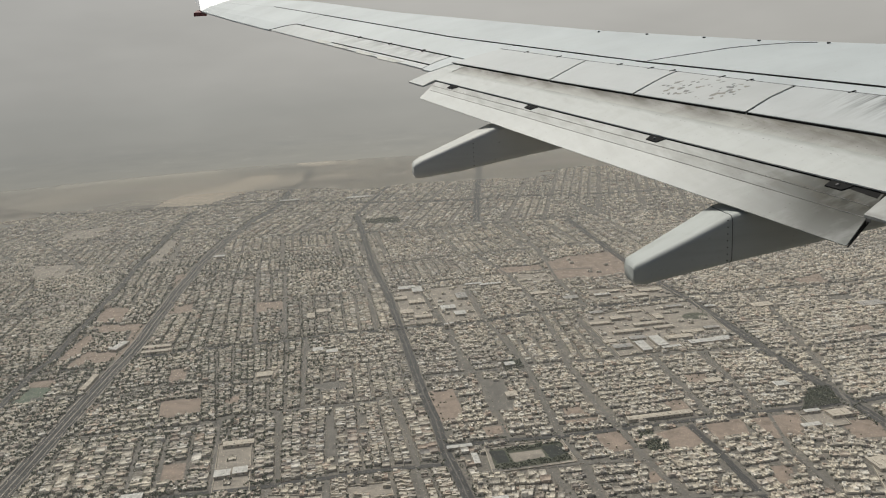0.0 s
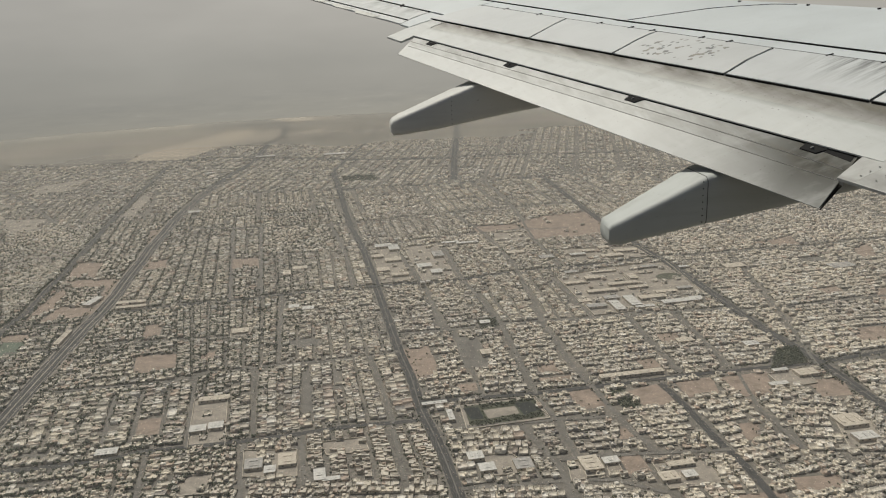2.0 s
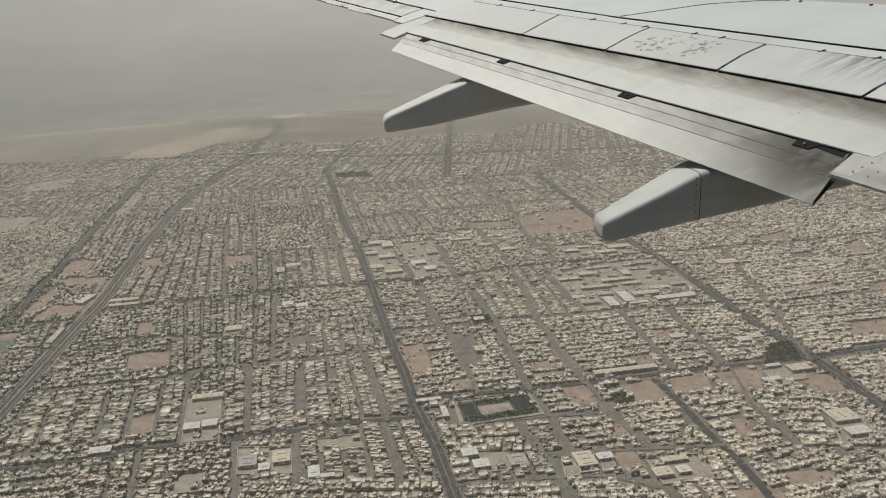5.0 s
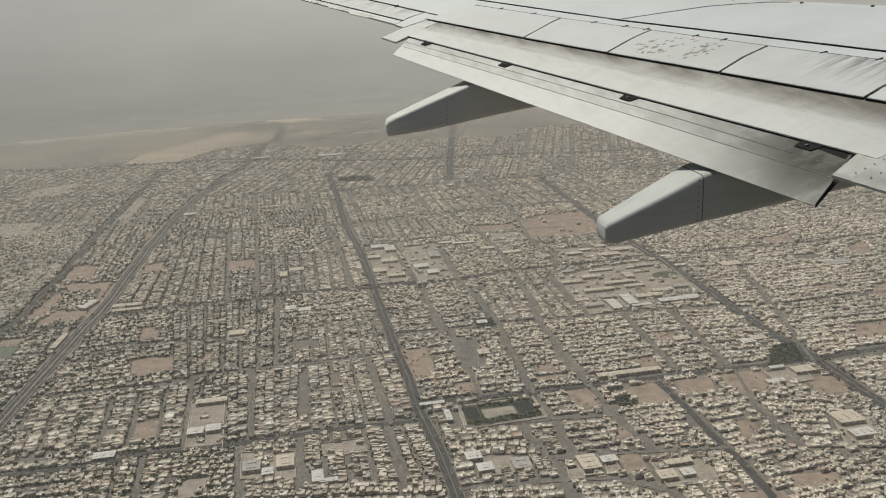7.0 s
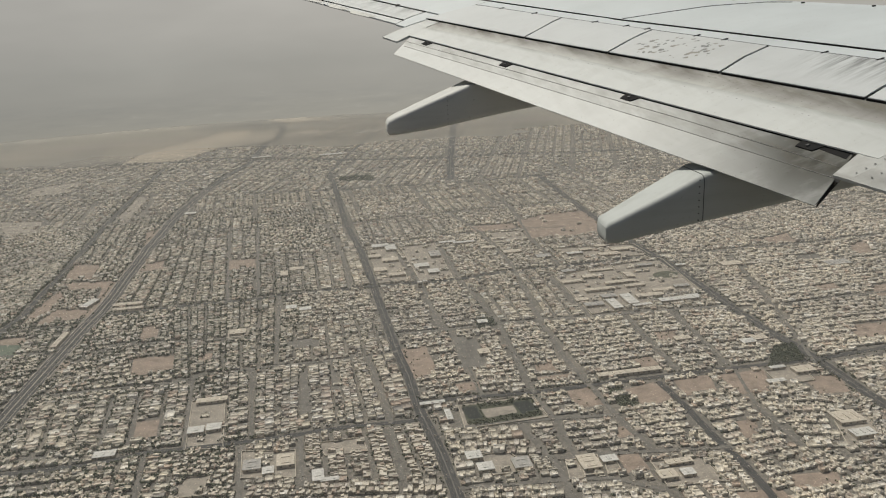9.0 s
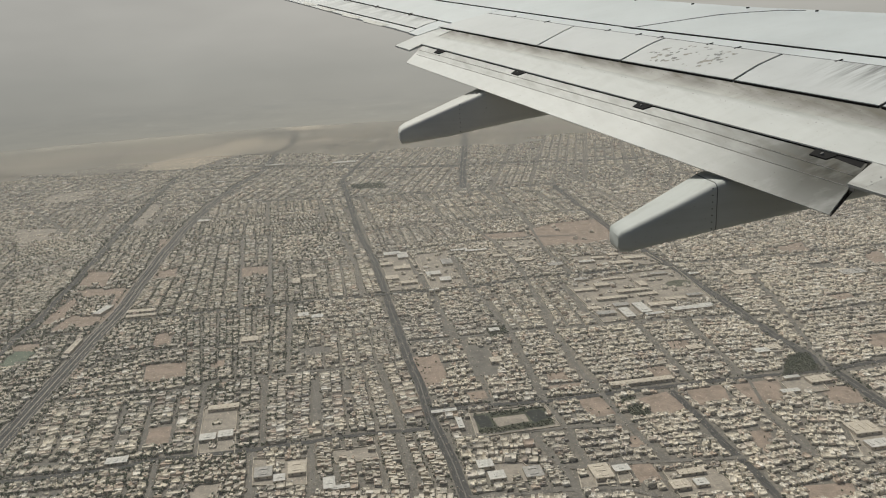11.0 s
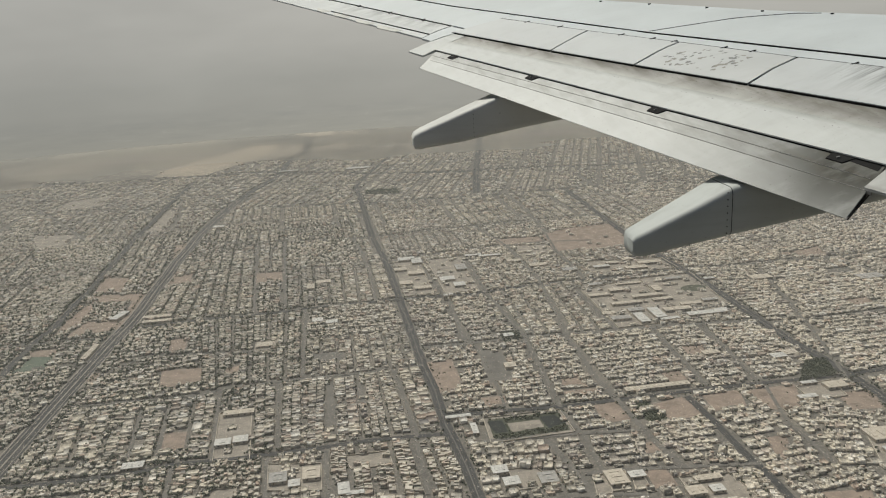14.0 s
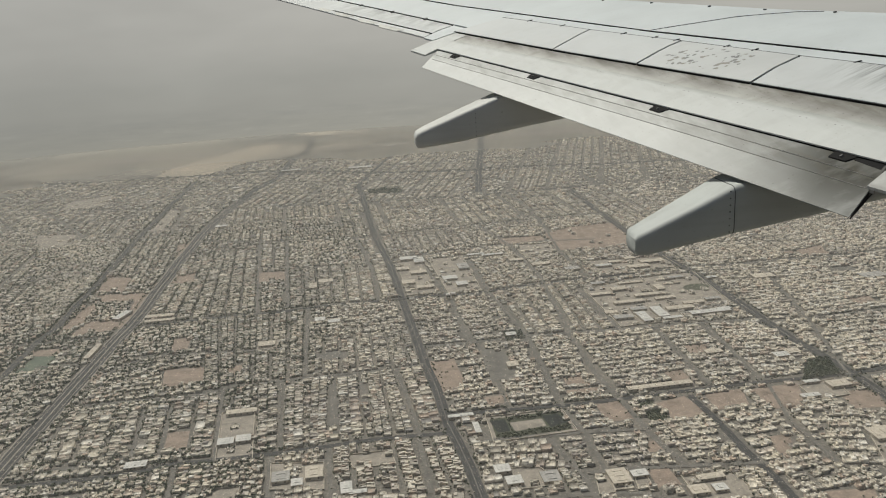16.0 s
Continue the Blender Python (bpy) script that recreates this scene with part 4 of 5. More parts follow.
lot("paved_lot", STREET, "grey paved lot between house rows", (-267, 1336), (-210, 1348), (-204, 1313), (-258, 1305))
lot("paved_lot", STREET, "grey paved lot between house rows", (-71, 1033), (-33, 1037), (-30, 1030), (-67, 1026))
lot("yard", TAN, "pale walled path round the park", (23, 1072), (133, 1088), (146, 1020), (31, 999))
lot("park", SCRUB, "dark green park round a sandy square", (29, 1066), (129, 1083), (141, 1027), (36, 1006))
lot("park", SCRUB, "dark green shrub lot", (538, 1219), (573, 1228), (564, 1162), (499, 1145))
lot("park", SCRUB, "dark green park at an avenue's end", (-309, 2767), (-200, 2779), (-186, 2700), (-294, 2689))
lot("park", SCRUB, "dark garden round a white hall", (67, 1397), (99, 1407), (107, 1367), (72, 1353))
lot("park", SCRUB, "dark green shrub lot", (243, 1101), (264, 1106), (266, 1084), (245, 1079))
lot("park", SCRUB, "dark green shrub lot", (242, 1065), (269, 1072), (278, 1044), (252, 1038))
lot("pitch", GREEN, "green sports pitch", (-776, 1383), (-729, 1382), (-726, 1316), (-779, 1311))
lot("field", FIELD, "pale tan dry farmland", (-995, 3239), (-880, 3525), (-670, 3644), (-717, 4018), (-1008, 4018), (-1076, 3764), (-1195, 3500), (-1202, 3244))
lot("field", FARM, "brown-grey dry farmland", (-1628, 3246), (-1412, 3192), (-1205, 3245), (-1203, 3516), (-1083, 3783), (-1016, 4039), (-720, 4038), (-716, 4234), (-1394, 4554), (-1621, 4175), (-1814, 3852), (-1901, 3424))
lot("field", FIELD, "pale tan dry farmland", (-667, 3875), (-521, 3973), (-478, 3781), (-631, 3695))
lot("field", FARM, "brown-grey dry farmland", (-1909, 3438), (-1823, 3871), (-1629, 4196), (-1401, 4579), (-1034, 4589), (-1067, 4748), (-1663, 4916), (-2129, 4559), (-2319, 4223))
lot("field", FARM, "brown-grey dry farmland", (-2308, 4201), (-2118, 4534), (-1654, 4887), (-1062, 4721), (-718, 4547), (-337, 4363), (-369, 4824), (-3220, 5948))
lot("field", FIELD, "pale tan dry farmland", (-1034, 4589), (-719, 4256), (-447, 4269), (-722, 4572))


def inside(X, Y, poly):
    res = np.zeros(X.shape, bool)
    n = len(poly)
    for k in range(n):
        (x0, y0), (x1, y1) = poly[k], poly[(k + 1) % n]
        hit = ((y0 > Y) != (y1 > Y)) & (X < (x1 - x0) * (Y - y0) / (y1 - y0 + 1e-9) + x0)
        res ^= hit
    return res


def road_clear(X, Y, margin):
    ok = np.ones(X.shape, bool)
    for width, pts in ROADS:
        for p, q in zip(pts, pts[1:]):
            a, d = np.array(p, float), np.array(q, float) - np.array(p, float)
            t = np.clip(((X - a[0]) * d[0] + (Y - a[1]) * d[1]) / (d @ d), 0, 1)
            ok &= np.hypot(X - a[0] - t * d[0], Y - a[1] - t * d[1]) > width / 2 + margin
    return ok


# single large buildings (x, y, half sizes, height, turn in degrees, roof, label)
HALL_SPOTS = []


def hall(x, y, hx, hy, tall, turn, roof, label, ribs=3):
    tall *= 0.8
    HALL_SPOTS.append((x, y, hx, hy, math.cos(radians(turn)), math.sin(radians(turn))))
    bm = bmesh.new()
    box(bm, -hx, hx, -hy, hy, 0, tall)
    o = part("building", bm, CREAM)
    o.matrix_world = pose(x, y, 0, 0, 0, turn)
    tagged(o, label, "building", "large buildings")
    bm = bmesh.new()
    box(bm, -hx - 0.3, hx + 0.3, -hy - 0.3, hy + 0.3, tall, tall + 0.4)
    r = part("roof", bm, roof, o)
    for k in range(ribs):
        bm = bmesh.new()
        if hx >= hy:
            c = -hx + 2 * hx * (k + 0.5) / ribs
            box(bm, c - hx / ribs * 0.3, c + hx / ribs * 0.3, -hy * 0.5, hy * 0.5, tall + 0.4, tall + 1.0)
        else:
            c = -hy + 2 * hy * (k + 0.5) / ribs
            box(bm, -hx * 0.5, hx * 0.5, c - hy / ribs * 0.3, c + hy / ribs * 0.3, tall + 0.4, tall + 1.0)
        part("roof_unit", bm, roof, r)
    for k in range(max(2, int(hx / 4))):
        bm = bmesh.new()
        c = -hx + 2 * hx * (k + 0.5) / max(2, int(hx / 4))
        box(bm, c - 1.0, c + 1.0, -hy - 0.06, -hy + 0.1, tall * 0.45, tall * 0.75)
        part("window", bm, DARK, o)


hall(-337, 1119, 22, 7, 6, 9, CREAM, "long cream school building", 4)
hall(-337, 1028, 11, 9, 6, 9, WHITE, "school hall with a white roof", 1)
hall(-314, 1035, 10, 9, 6, 9, WHITE, "school hall with a white roof", 2)
hall(-443, 976, 14, 8, 5, 9, WHITE, "white-roofed hall beside a street", 3)
hall(-241, 929, 11, 12, 6, 9, GREY, "grey flat-roofed hall in a walled yard", 2)
hall(-200, 937, 11, 14, 6, 9, CREAM, "cream flat-roofed hall in a walled yard", 2)
hall(-218, 914, 7, 8, 6, 9, WHITE, "white-roofed hall in a walled yard", 1)
hall(-154, 897, 7, 13, 6, 9, WHITE, "white-roofed hall among houses", 1)
hall(-139, 888, 11, 4, 5, 9, WHITE, "low white-roofed hall among houses", 2)
hall(-356, 1388, 14, 10, 5, 9, CREAM, "cream flat hall in a yard", 2)
hall(-278, 1503, 10, 9, 5, 9, WHITE, "white flat-roofed hall among houses", 1)
hall(-249, 1490, 11, 8, 5, 9, WHITE, "white flat-roofed hall among houses", 2)
hall(-302, 1747, 16, 10, 6, 9, CREAM, "cream flat-roofed school among houses", 2)
hall(-325, 1715, 8, 16, 6, 9, CREAM, "cream flat-roofed school among houses", 2)
hall(-612, 1567, 28, 7, 5, 9, CREAM, "long pale terrace beside the highway", 5)
hall(-603, 1540, 28, 6, 5, 9, CREAM, "long pale terrace beside the highway", 5)
hall(-126, 1894, 20, 12, 7, 9, WHITE, "broad white warehouse beside an avenue", 4)
hall(-101, 1875, 12, 20, 7, 9, WHITE, "broad white warehouse beside an avenue", 2)
hall(-135, 1813, 14, 10, 6, 9, CREAM, "broad cream warehouse in a compound", 3)
hall(-98, 1781, 18, 10, 6, 9, CREAM, "broad cream warehouse in a compound", 3)
hall(-117, 1710, 14, 12, 6, 9, CREAM, "broad cream warehouse in a compound", 3)
hall(-79, 1673, 18, 8, 6, 9, CREAM, "long cream warehouse in a compound", 4)
hall(-28, 1728, 16, 12, 6, 9, WHITE, "white flat-roofed hall in a compound", 2)
hall(-2, 1684, 12, 12, 6, 9, WHITE, "white flat-roofed hall in a compound", 2)
hall(2, 1808, 12, 20, 7, 9, GREY, "grey flat-roofed hall in a compound", 3)
hall(-31, 1596, 4, 4, 13, 9, WHITE, "slim white tower block", 1)
hall(-20, 1601, 4, 4, 13, 9, WHITE, "slim white tower block", 1)
hall(-12, 1074, 18, 4, 6, 9, WHITE, "white building beside the park", 3)
hall(10, 1036, 4, 15, 6, 9, WHITE, "white building beside the park", 2)
hall(38, 926, 10, 9, 6, 9, WHITE, "white-roofed hall in a compound", 2)
hall(51, 898, 10, 9, 6, 9, WHITE, "white-roofed hall in a compound", 1)
hall(96, 904, 11, 12, 5, 9, GREY, "grey flat-roofed hall in a compound", 2)
hall(178, 897, 12, 16, 6, 9, CREAM, "cream flat hall in a compound", 3)
hall(204, 903, 10, 7, 5, 9, WHITE, "white-roofed hall in a yard", 1)
hall(264, 861, 11, 9, 6, 9, CREAM, "cream flat hall in a compound", 2)
hall(290, 865, 8, 7, 5, 9, WHITE, "white-roofed hall in a compound", 1)
hall(286, 889, 17, 5, 5, 9, CREAM, "long cream hall in a compound", 4)
hall(81, 1381, 9, 7, 5, 9, WHITE, "white hall in a dark garden", 1)
hall(74, 1245, 9, 9, 7, 9, CREAM, "cream block in a paved yard", 1)
hall(287, 1144, 50, 6, 6, 9, CREAM, "long cream apartment row beside an avenue", 10)
hall(543, 1124, 16, 10, 6, 9, CREAM, "cream hall by bare lots", 2)
hall(489, 1091, 14, 5, 5, 9, WHITE, "low white hall by bare lots", 2)
hall(509, 1136, 12, 4, 5, 9, WHITE, "low white hall by bare lots", 2)
hall(535, 975, 18, 15, 6, 9, CREAM, "broad white-roofed hall among houses", 3)
hall(535, 934, 15, 9, 6, 9, WHITE, "broad white-roofed hall among houses", 3)
hall(503, 1237, 12, 8, 6, 9, WHITE, "white-roofed hall among the houses", 2)
hall(525, 1248, 12, 8, 6, 9, CREAM, "cream flat-roofed hall among the houses", 2)
hall(403, 1262, 14, 7, 6, 9, CREAM, "cream flat-roofed hall among the houses", 2)
hall(362, 1455, 10, 26, 7, 9, WHITE, "long white warehouse in a compound", 2)
hall(329, 1433, 9, 24, 7, 9, WHITE, "long white warehouse in a compound", 2)
hall(452, 1445, 38, 8, 7, 9, WHITE, "long white warehouse in a compound", 5)
hall(405, 1474, 26, 8, 6, 9, CREAM, "long cream warehouse in a compound", 4)
hall(319, 1519, 30, 6, 6, 9, CREAM, "long cream warehouse in a compound", 4)
hall(367, 1557, 30, 6, 6, 9, CREAM, "long cream warehouse in a compound", 4)
hall(314, 1764, 18, 6, 6, 9, WHITE, "long white-roofed hall in a compound", 3)
hall(387, 1747, 24, 9, 6, 9, CREAM, "cream flat-roofed hall in a compound", 3)
hall(424, 1780, 26, 8, 6, 9, CREAM, "cream flat-roofed hall in a compound", 3)
hall(274, 1574, 20, 6, 5, 9, CREAM, "low cream block in a compound", 3)
hall(279, 1643, 14, 7, 5, 9, GREY, "low grey block in a compound", 2)
hall(315, 1600, 15, 8, 6, 9, CREAM, "cream block in a compound", 2)
hall(347, 1640, 26, 4, 4, 9, CREAM, "long low cream block in a compound", 5)
hall(328, 1479, 15, 8, 6, 9, GREY, "grey flat-roofed block in a compound", 2)
hall(292, 1438, 18, 8, 6, 9, GREY, "dark grey block in a compound", 2)
hall(275, 1468, 12, 7, 5, 9, CREAM, "cream block in a compound", 2)
hall(392, 1535, 20, 6, 5, 9, CREAM, "low cream block in a compound", 3)
hall(379, 1426, 18, 5, 5, 9, WHITE, "long white shed in a compound", 3)
hall(438, 1502, 20, 6, 5, 9, CREAM, "low cream block in a compound", 3)
hall(479, 1519, 15, 6, 5, 9, GREY, "low grey block in a compound", 2)
hall(516, 1648, 11, 5, 5, 9, WHITE, "white hall beside the running track", 1)
hall(444, 1659, 16, 6, 5, 9, GREY, "dark grey hall beside the running track", 2)
hall(396, 1599, 8, 14, 5, 9, CREAM, "low cream block in a compound", 2)
hall(343, 1790, 14, 6, 5, 9, CREAM, "cream block in a compound", 2)
hall(380, 1811, 12, 8, 6, 9, CREAM, "cream block in a compound", 2)
hall(483, 1460, 12, 6, 5, 9, WHITE, "white shed beside an avenue", 2)
hall(126, 1841, 16, 8, 6, 9, CREAM, "ochre block among the houses", 2)
hall(178, 1800, 20, 9, 6, 9, CREAM, "ochre block among the houses", 3)
hall(242, 1754, 16, 10, 6, 9, GREY, "grey block in a garden", 2)
hall(73, 1897, 26, 6, 5, 9, WHITE, "long white shed among the houses", 4)
hall(33, 1905, 20, 6, 5, 9, WHITE, "long white shed among the houses", 3)
hall(-380, 3211, 44, 16, 8, 9, WHITE, "broad white hall far across the city", 3)
hall(-652, 3222, 38, 10, 7, 9, WHITE, "broad white hall far across the city", 3)
hall(-788, 2911, 16, 9, 7, 9, WHITE, "white-roofed hall near the fields", 1)
hall(-688, 2318, 16, 10, 8, 9, WHITE, "white block beside the highway", 1)
hall(619, 1639, 22, 12, 6, 9, CREAM, "cream flat-roofed hall among the houses", 2)
hall(830, 1612, 26, 14, 6, 9, GREY, "grey courtyard block among the houses", 2)
hall(-296, 3758, 30, 12, 7, 9, WHITE, "white hall far across the city", 2)
hall(-246, 3777, 26, 12, 7, 9, CREAM, "cream hall far across the city", 2)
hall(-692, 1578, 8, 24, 7, -12, WHITE, "long pale building beside the highway", 2)
hall(-672, 1387, 5, 34, 7, 3, CREAM, "long pale building beside the highway", 3)

PATCHES = {"sand": [], "paved": []}
PLOTS = []          # centre x, y, half sizes of the plot, direction of its x side, 1 where it is a hall in a yard


def fill(rows, c0, c1, c2, c3, taken=None):
    """Lay double rows of plots into a block between streets: corners far left, far right, near right, near left;
    rows: "v" for rows that run away from the avenue in front, "u" for rows beside it."""
    c0, c1, c2, c3 = (np.array(c, float) for c in (c0, c1, c2, c3))
    wide = (np.hypot(*(c1 - c0)) + np.hypot(*(c2 - c3))) / 2
    long = (np.hypot(*(c3 - c0)) + np.hypot(*(c2 - c1))) / 2
    across, along = (wide, long) if rows == "v" else (long, wide)
    far = (c0[1] + c2[1]) / 2 > 2500
    grow = 1.1 if far else 1.0
    deep = rng.uniform(10.4, 13.0) * grow
    gap = rng.uniform(4.6, 7.6) * grow
    n = max(1, round(across / (2 * deep + gap)))
    pitch = across / n
    deep = min(max(deep, (pitch - 7.5) / 2), (pitch - 4.5) / 2) if pitch > 18 else deep

    if n == 1 and taken == 1:
        deep = min(17.5, across / 2 - 0.5)

    def at(a, b):
        p, q = (a / across, b / along) if rows == "v" else (b / along, a / across)
        return (1 - p) * (1 - q) * c0 + p * (1 - q) * c1 + p * q * c2 + (1 - p) * q * c3

    hole = None
    if rng.random() < (0.2 if far else 0.22) and along > 70:
        k, m = int(rng.integers(0, n)), int(rng.integers(1, 3))
        h0 = rng.uniform(6, along - 50)
        hole = (k * pitch + gap * 0.4, min(across, (k + 0.5 * m) * pitch), h0, h0 + rng.uniform(20, 55))
        mid = at((hole[0] + hole[1]) / 2, (hole[2] + hole[3]) / 2)
        X, Y = np.array([mid[0]]), np.array([mid[1]])
        if not road_clear(X, Y, 20.0)[0] or any(inside(X, Y, poly)[0] for name, poly in LOTS):
            hole = None
        else:
            PATCHES["sand" if rng.random() < 0.7 else "paved"].append([tuple(at(a, b)) for a, b in ((hole[0], hole[2]), (hole[1], hole[2]), (hole[1], hole[3]), (hole[0], hole[3]))])
    empty = rng.uniform(0.08, 0.25) if far else rng.uniform(0.02, 0.1)
    for row in range(n):
        alley = rng.uniform(40, max(41, along - 40)) if rng.random() < 0.6 else -99
        for side in (0, 1):
            a = row * pitch + (pitch - 2 * deep) / 2 + deep * (side + 0.5)
            b = rng.uniform(1, 4)
            while b < along - 8:
                w = rng.uniform(0.72, 1.08) * deep
                if far and rng.random() < 0.05:
                    b += 16
                if rng.random() < 0.06:
                    w *= 1.7
                if abs(b + w / 2 - alley) < 6 + w / 2:
                    b = alley + 5.5
                    alley = -99
                    continue
                if b + w > along:
                    break
                m = b + w / 2
                if rng.random() > empty and not (hole and hole[0] < a < hole[1] and hole[2] < m < hole[3]):
                    p = at(a, m)
                    d = at(a + 1, m) - p if rows == "v" else at(a, m + 1) - p
                    d = d / np.hypot(*d)
                    ha, hb = deep * 0.49, w * 0.49
                    PLOTS.append((*p, *((ha, hb) if rows == "v" else (hb, ha)), *d, taken or 0, rows == "v", side))
                b += w


def block(rows, *corners):
    c = np.array(corners, float)
    out = c - c.mean(0)
    c += out / np.hypot(out[:, 0], out[:, 1])[:, None] * 6.5       # up to the kerbs
    BLOCKS.append([tuple(p) for p in c])
    fill(rows, *c, taken=1)


block("v", (-606, 1141), (-578, 1145), (-540, 997), (-577, 984))
block("v", (-572, 1145), (-539, 1148), (-502, 1001), (-533, 996))
block("v", (-534, 1150), (-498, 1153), (-465, 1001), (-491, 997))
block("v", (-490, 1154), (-457, 1158), (-428, 1004), (-455, 999))
block("v", (-450, 1159), (-421, 1163), (-387, 1002), (-419, 1000))
block("v", (-416, 1169), (-386, 1177), (-350, 996), (-376, 995))
block("u", (-572, 980), (-461, 992), (-451, 964), (-564, 952))
block("v", (-333, 1209), (-302, 1216), (-261, 1001), (-287, 998))
block("v", (-291, 1217), (-260, 1222), (-227, 1010), (-252, 1004))
block("v", (-252, 1227), (-223, 1230), (-197, 1013), (-218, 1009))
block("v", (-214, 1227), (-173, 1233), (-144, 1033), (-181, 1029))
block("v", (-162, 1238), (-121, 1246), (-74, 1032), (-133, 1032))
block("v", (-110, 1250), (-71, 1258), (-36, 1041), (-63, 1036))
block("u", (-569, 926), (-454, 948), (-436, 859), (-560, 856))
block("v", (-443, 949), (-393, 965), (-371, 853), (-420, 852))
block("v", (-384, 970), (-354, 974), (-326, 849), (-361, 852))
block("u", (-352, 976), (-271, 985), (-243, 841), (-321, 848))
block("v", (-185, 998), (-108, 1010), (-86, 888), (-168, 884))
block("v", (-102, 1013), (-33, 1021), (4, 882), (-78, 885))
block("u", (-242, 881), (-59, 881), (-43, 818), (-233, 835))
block("u", (-55, 880), (7, 877), (19, 812), (-39, 817))
block("u", (-632, 1475), (-511, 1506), (-471, 1367), (-603, 1324))
block("u", (-604, 1278), (-465, 1346), (-422, 1197), (-602, 1176))
block("v", (-508, 1514), (-418, 1533), (-354, 1239), (-419, 1213))
block("v", (-412, 1538), (-316, 1560), (-268, 1251), (-345, 1232))
block("u", (-306, 1565), (-134, 1590), (-102, 1437), (-283, 1419))
block("v", (-280, 1405), (-97, 1428), (-72, 1286), (-259, 1254))
block("u", (-730, 1289), (-644, 1297), (-640, 1138), (-673, 1072))
block("v", (-735, 1438), (-659, 1464), (-653, 1302), (-684, 1279))
block("v", (-671, 1884), (-535, 2095), (-421, 1575), (-632, 1510))
block("v", (-521, 2098), (-461, 2104), (-419, 1888), (-480, 1898))
block("u", (-448, 1762), (-398, 1763), (-362, 1573), (-409, 1573))
block("u", (-449, 2107), (-280, 2121), (-234, 1875), (-408, 1886))
block("v", (-404, 1862), (-219, 1863), (-182, 1615), (-350, 1585))
block("v", (-252, 2116), (-225, 2111), (-133, 1622), (-166, 1616))
block("u", (-1156, 2169), (-914, 2229), (-854, 1794), (-833, 1502))
block("u", (-116, 1584), (-39, 1601), (5, 1367), (-75, 1357))
block("u", (-28, 1592), (36, 1611), (97, 1382), (17, 1366))
block("v", (54, 1626), (150, 1648), (176, 1393), (104, 1381))
block("v", (163, 1658), (236, 1665), (270, 1397), (186, 1392))
block("u", (-72, 1330), (19, 1344), (55, 1106), (-36, 1092))
block("u", (31, 1343), (96, 1355), (130, 1107), (63, 1099))
block("u", (117, 1363), (176, 1368), (220, 1111), (138, 1100))
block("u", (190, 1369), (334, 1383), (359, 1148), (232, 1117))
block("u", (344, 1381), (423, 1387), (439, 1153), (368, 1145))
block("u", (434, 1386), (536, 1383), (570, 1166), (449, 1151))
block("u", (568, 1387), (832, 1424), (732, 1187), (599, 1162))
block("u", (522, 1720), (642, 1726), (612, 1395), (548, 1390))
block("u", (659, 1723), (843, 1744), (851, 1459), (632, 1407))
block("u", (604, 1145), (720, 1167), (683, 1043), (613, 1020))
block("u", (25, 992), (102, 1001), (135, 921), (33, 940))
block("u", (167, 1003), (245, 1011), (265, 926), (167, 921))
block("u", (259, 1009), (334, 1027), (354, 924), (274, 924))
block("u", (354, 1042), (416, 1056), (443, 915), (364, 891))
block("u", (458, 1060), (554, 1040), (549, 902), (456, 911))
block("u", (369, 861), (483, 895), (505, 807), (390, 779))
block("v", (328, 910), (358, 897), (374, 786), (318, 785))
block("u", (23, 854), (132, 853), (139, 801), (28, 811))
block("u", (149, 856), (196, 859), (257, 791), (152, 800))
block("u", (11, 922), (44, 928), (57, 872), (21, 866))
block("u", (554, 1040), (598, 993), (583, 898), (553, 901))

# the rest of the city, on the avenues' grid, and turned beyond the last cross avenue
TURN_X, TURN_Y = (-4000, -588, -312, 35, 358, 1031, 1856, 4000), (2560, 2567, 2564, 2586, 2645, 2742, 2831, 3000)


def cuts(lo, hi, size):
    made, p = [], lo
    while p < hi:
        made.append(p)
        p += size * rng.uniform(0.75, 1.3)
    return made


for beyond, fu, fv in ((0, GRID_U, GRID_V), (1, FAR_U, FAR_V)):
    us = cuts(-3400, 3600, 165 if not beyond else 150)
    vs = cuts(500, 5600, 150 if not beyond else 190)
    for u0, u1 in zip(us, us[1:]):
        for v0, v1 in zip(vs, vs[1:]):
            c = fu * ((u0 + u1) / 2) + fv * ((v0 + v1) / 2)
            if abs(c.x) > 0.62 * c.y + 320 or not 640 < c.y < 5000 or c.length > 5150 or (c.y > np.interp(c.x, TURN_X, TURN_Y) + (180 if not beyond else -180)) != bool(beyond) and abs(c.y - np.interp(c.x, TURN_X, TURN_Y)) > 200:
                continue
            e = 4.5
            quad = [tuple(fu * u + fv * v) for u, v in ((u0 + e, v1 - e), (u1 - e, v1 - e), (u1 - e, v0 + e), (u0 + e, v0 + e))]
            fill("v" if rng.random() < (0.55 if not beyond else 0.6) else "u", *quad, taken=2 + beyond)

R = np.array(PLOTS, float)
keep = (np.abs(R[:, 0]) < 0.6 * R[:, 1] + 120) & (R[:, 1] > 690) & road_clear(R[:, 0], R[:, 1], 0.92 * np.minimum(R[:, 2], R[:, 3]) + 0.3) & (np.hypot(R[:, 0], R[:, 1]) < 4320)
edge = np.interp(R[:, 0], TURN_X, TURN_Y)
keep &= ~((R[:, 6] == 2) & (R[:, 1] > edge)) & ~((R[:, 6] == 3) & (R[:, 1] < edge))
for corners in BLOCKS:
    keep &= (R[:, 6] == 1) | ~inside(R[:, 0], R[:, 1], corners)
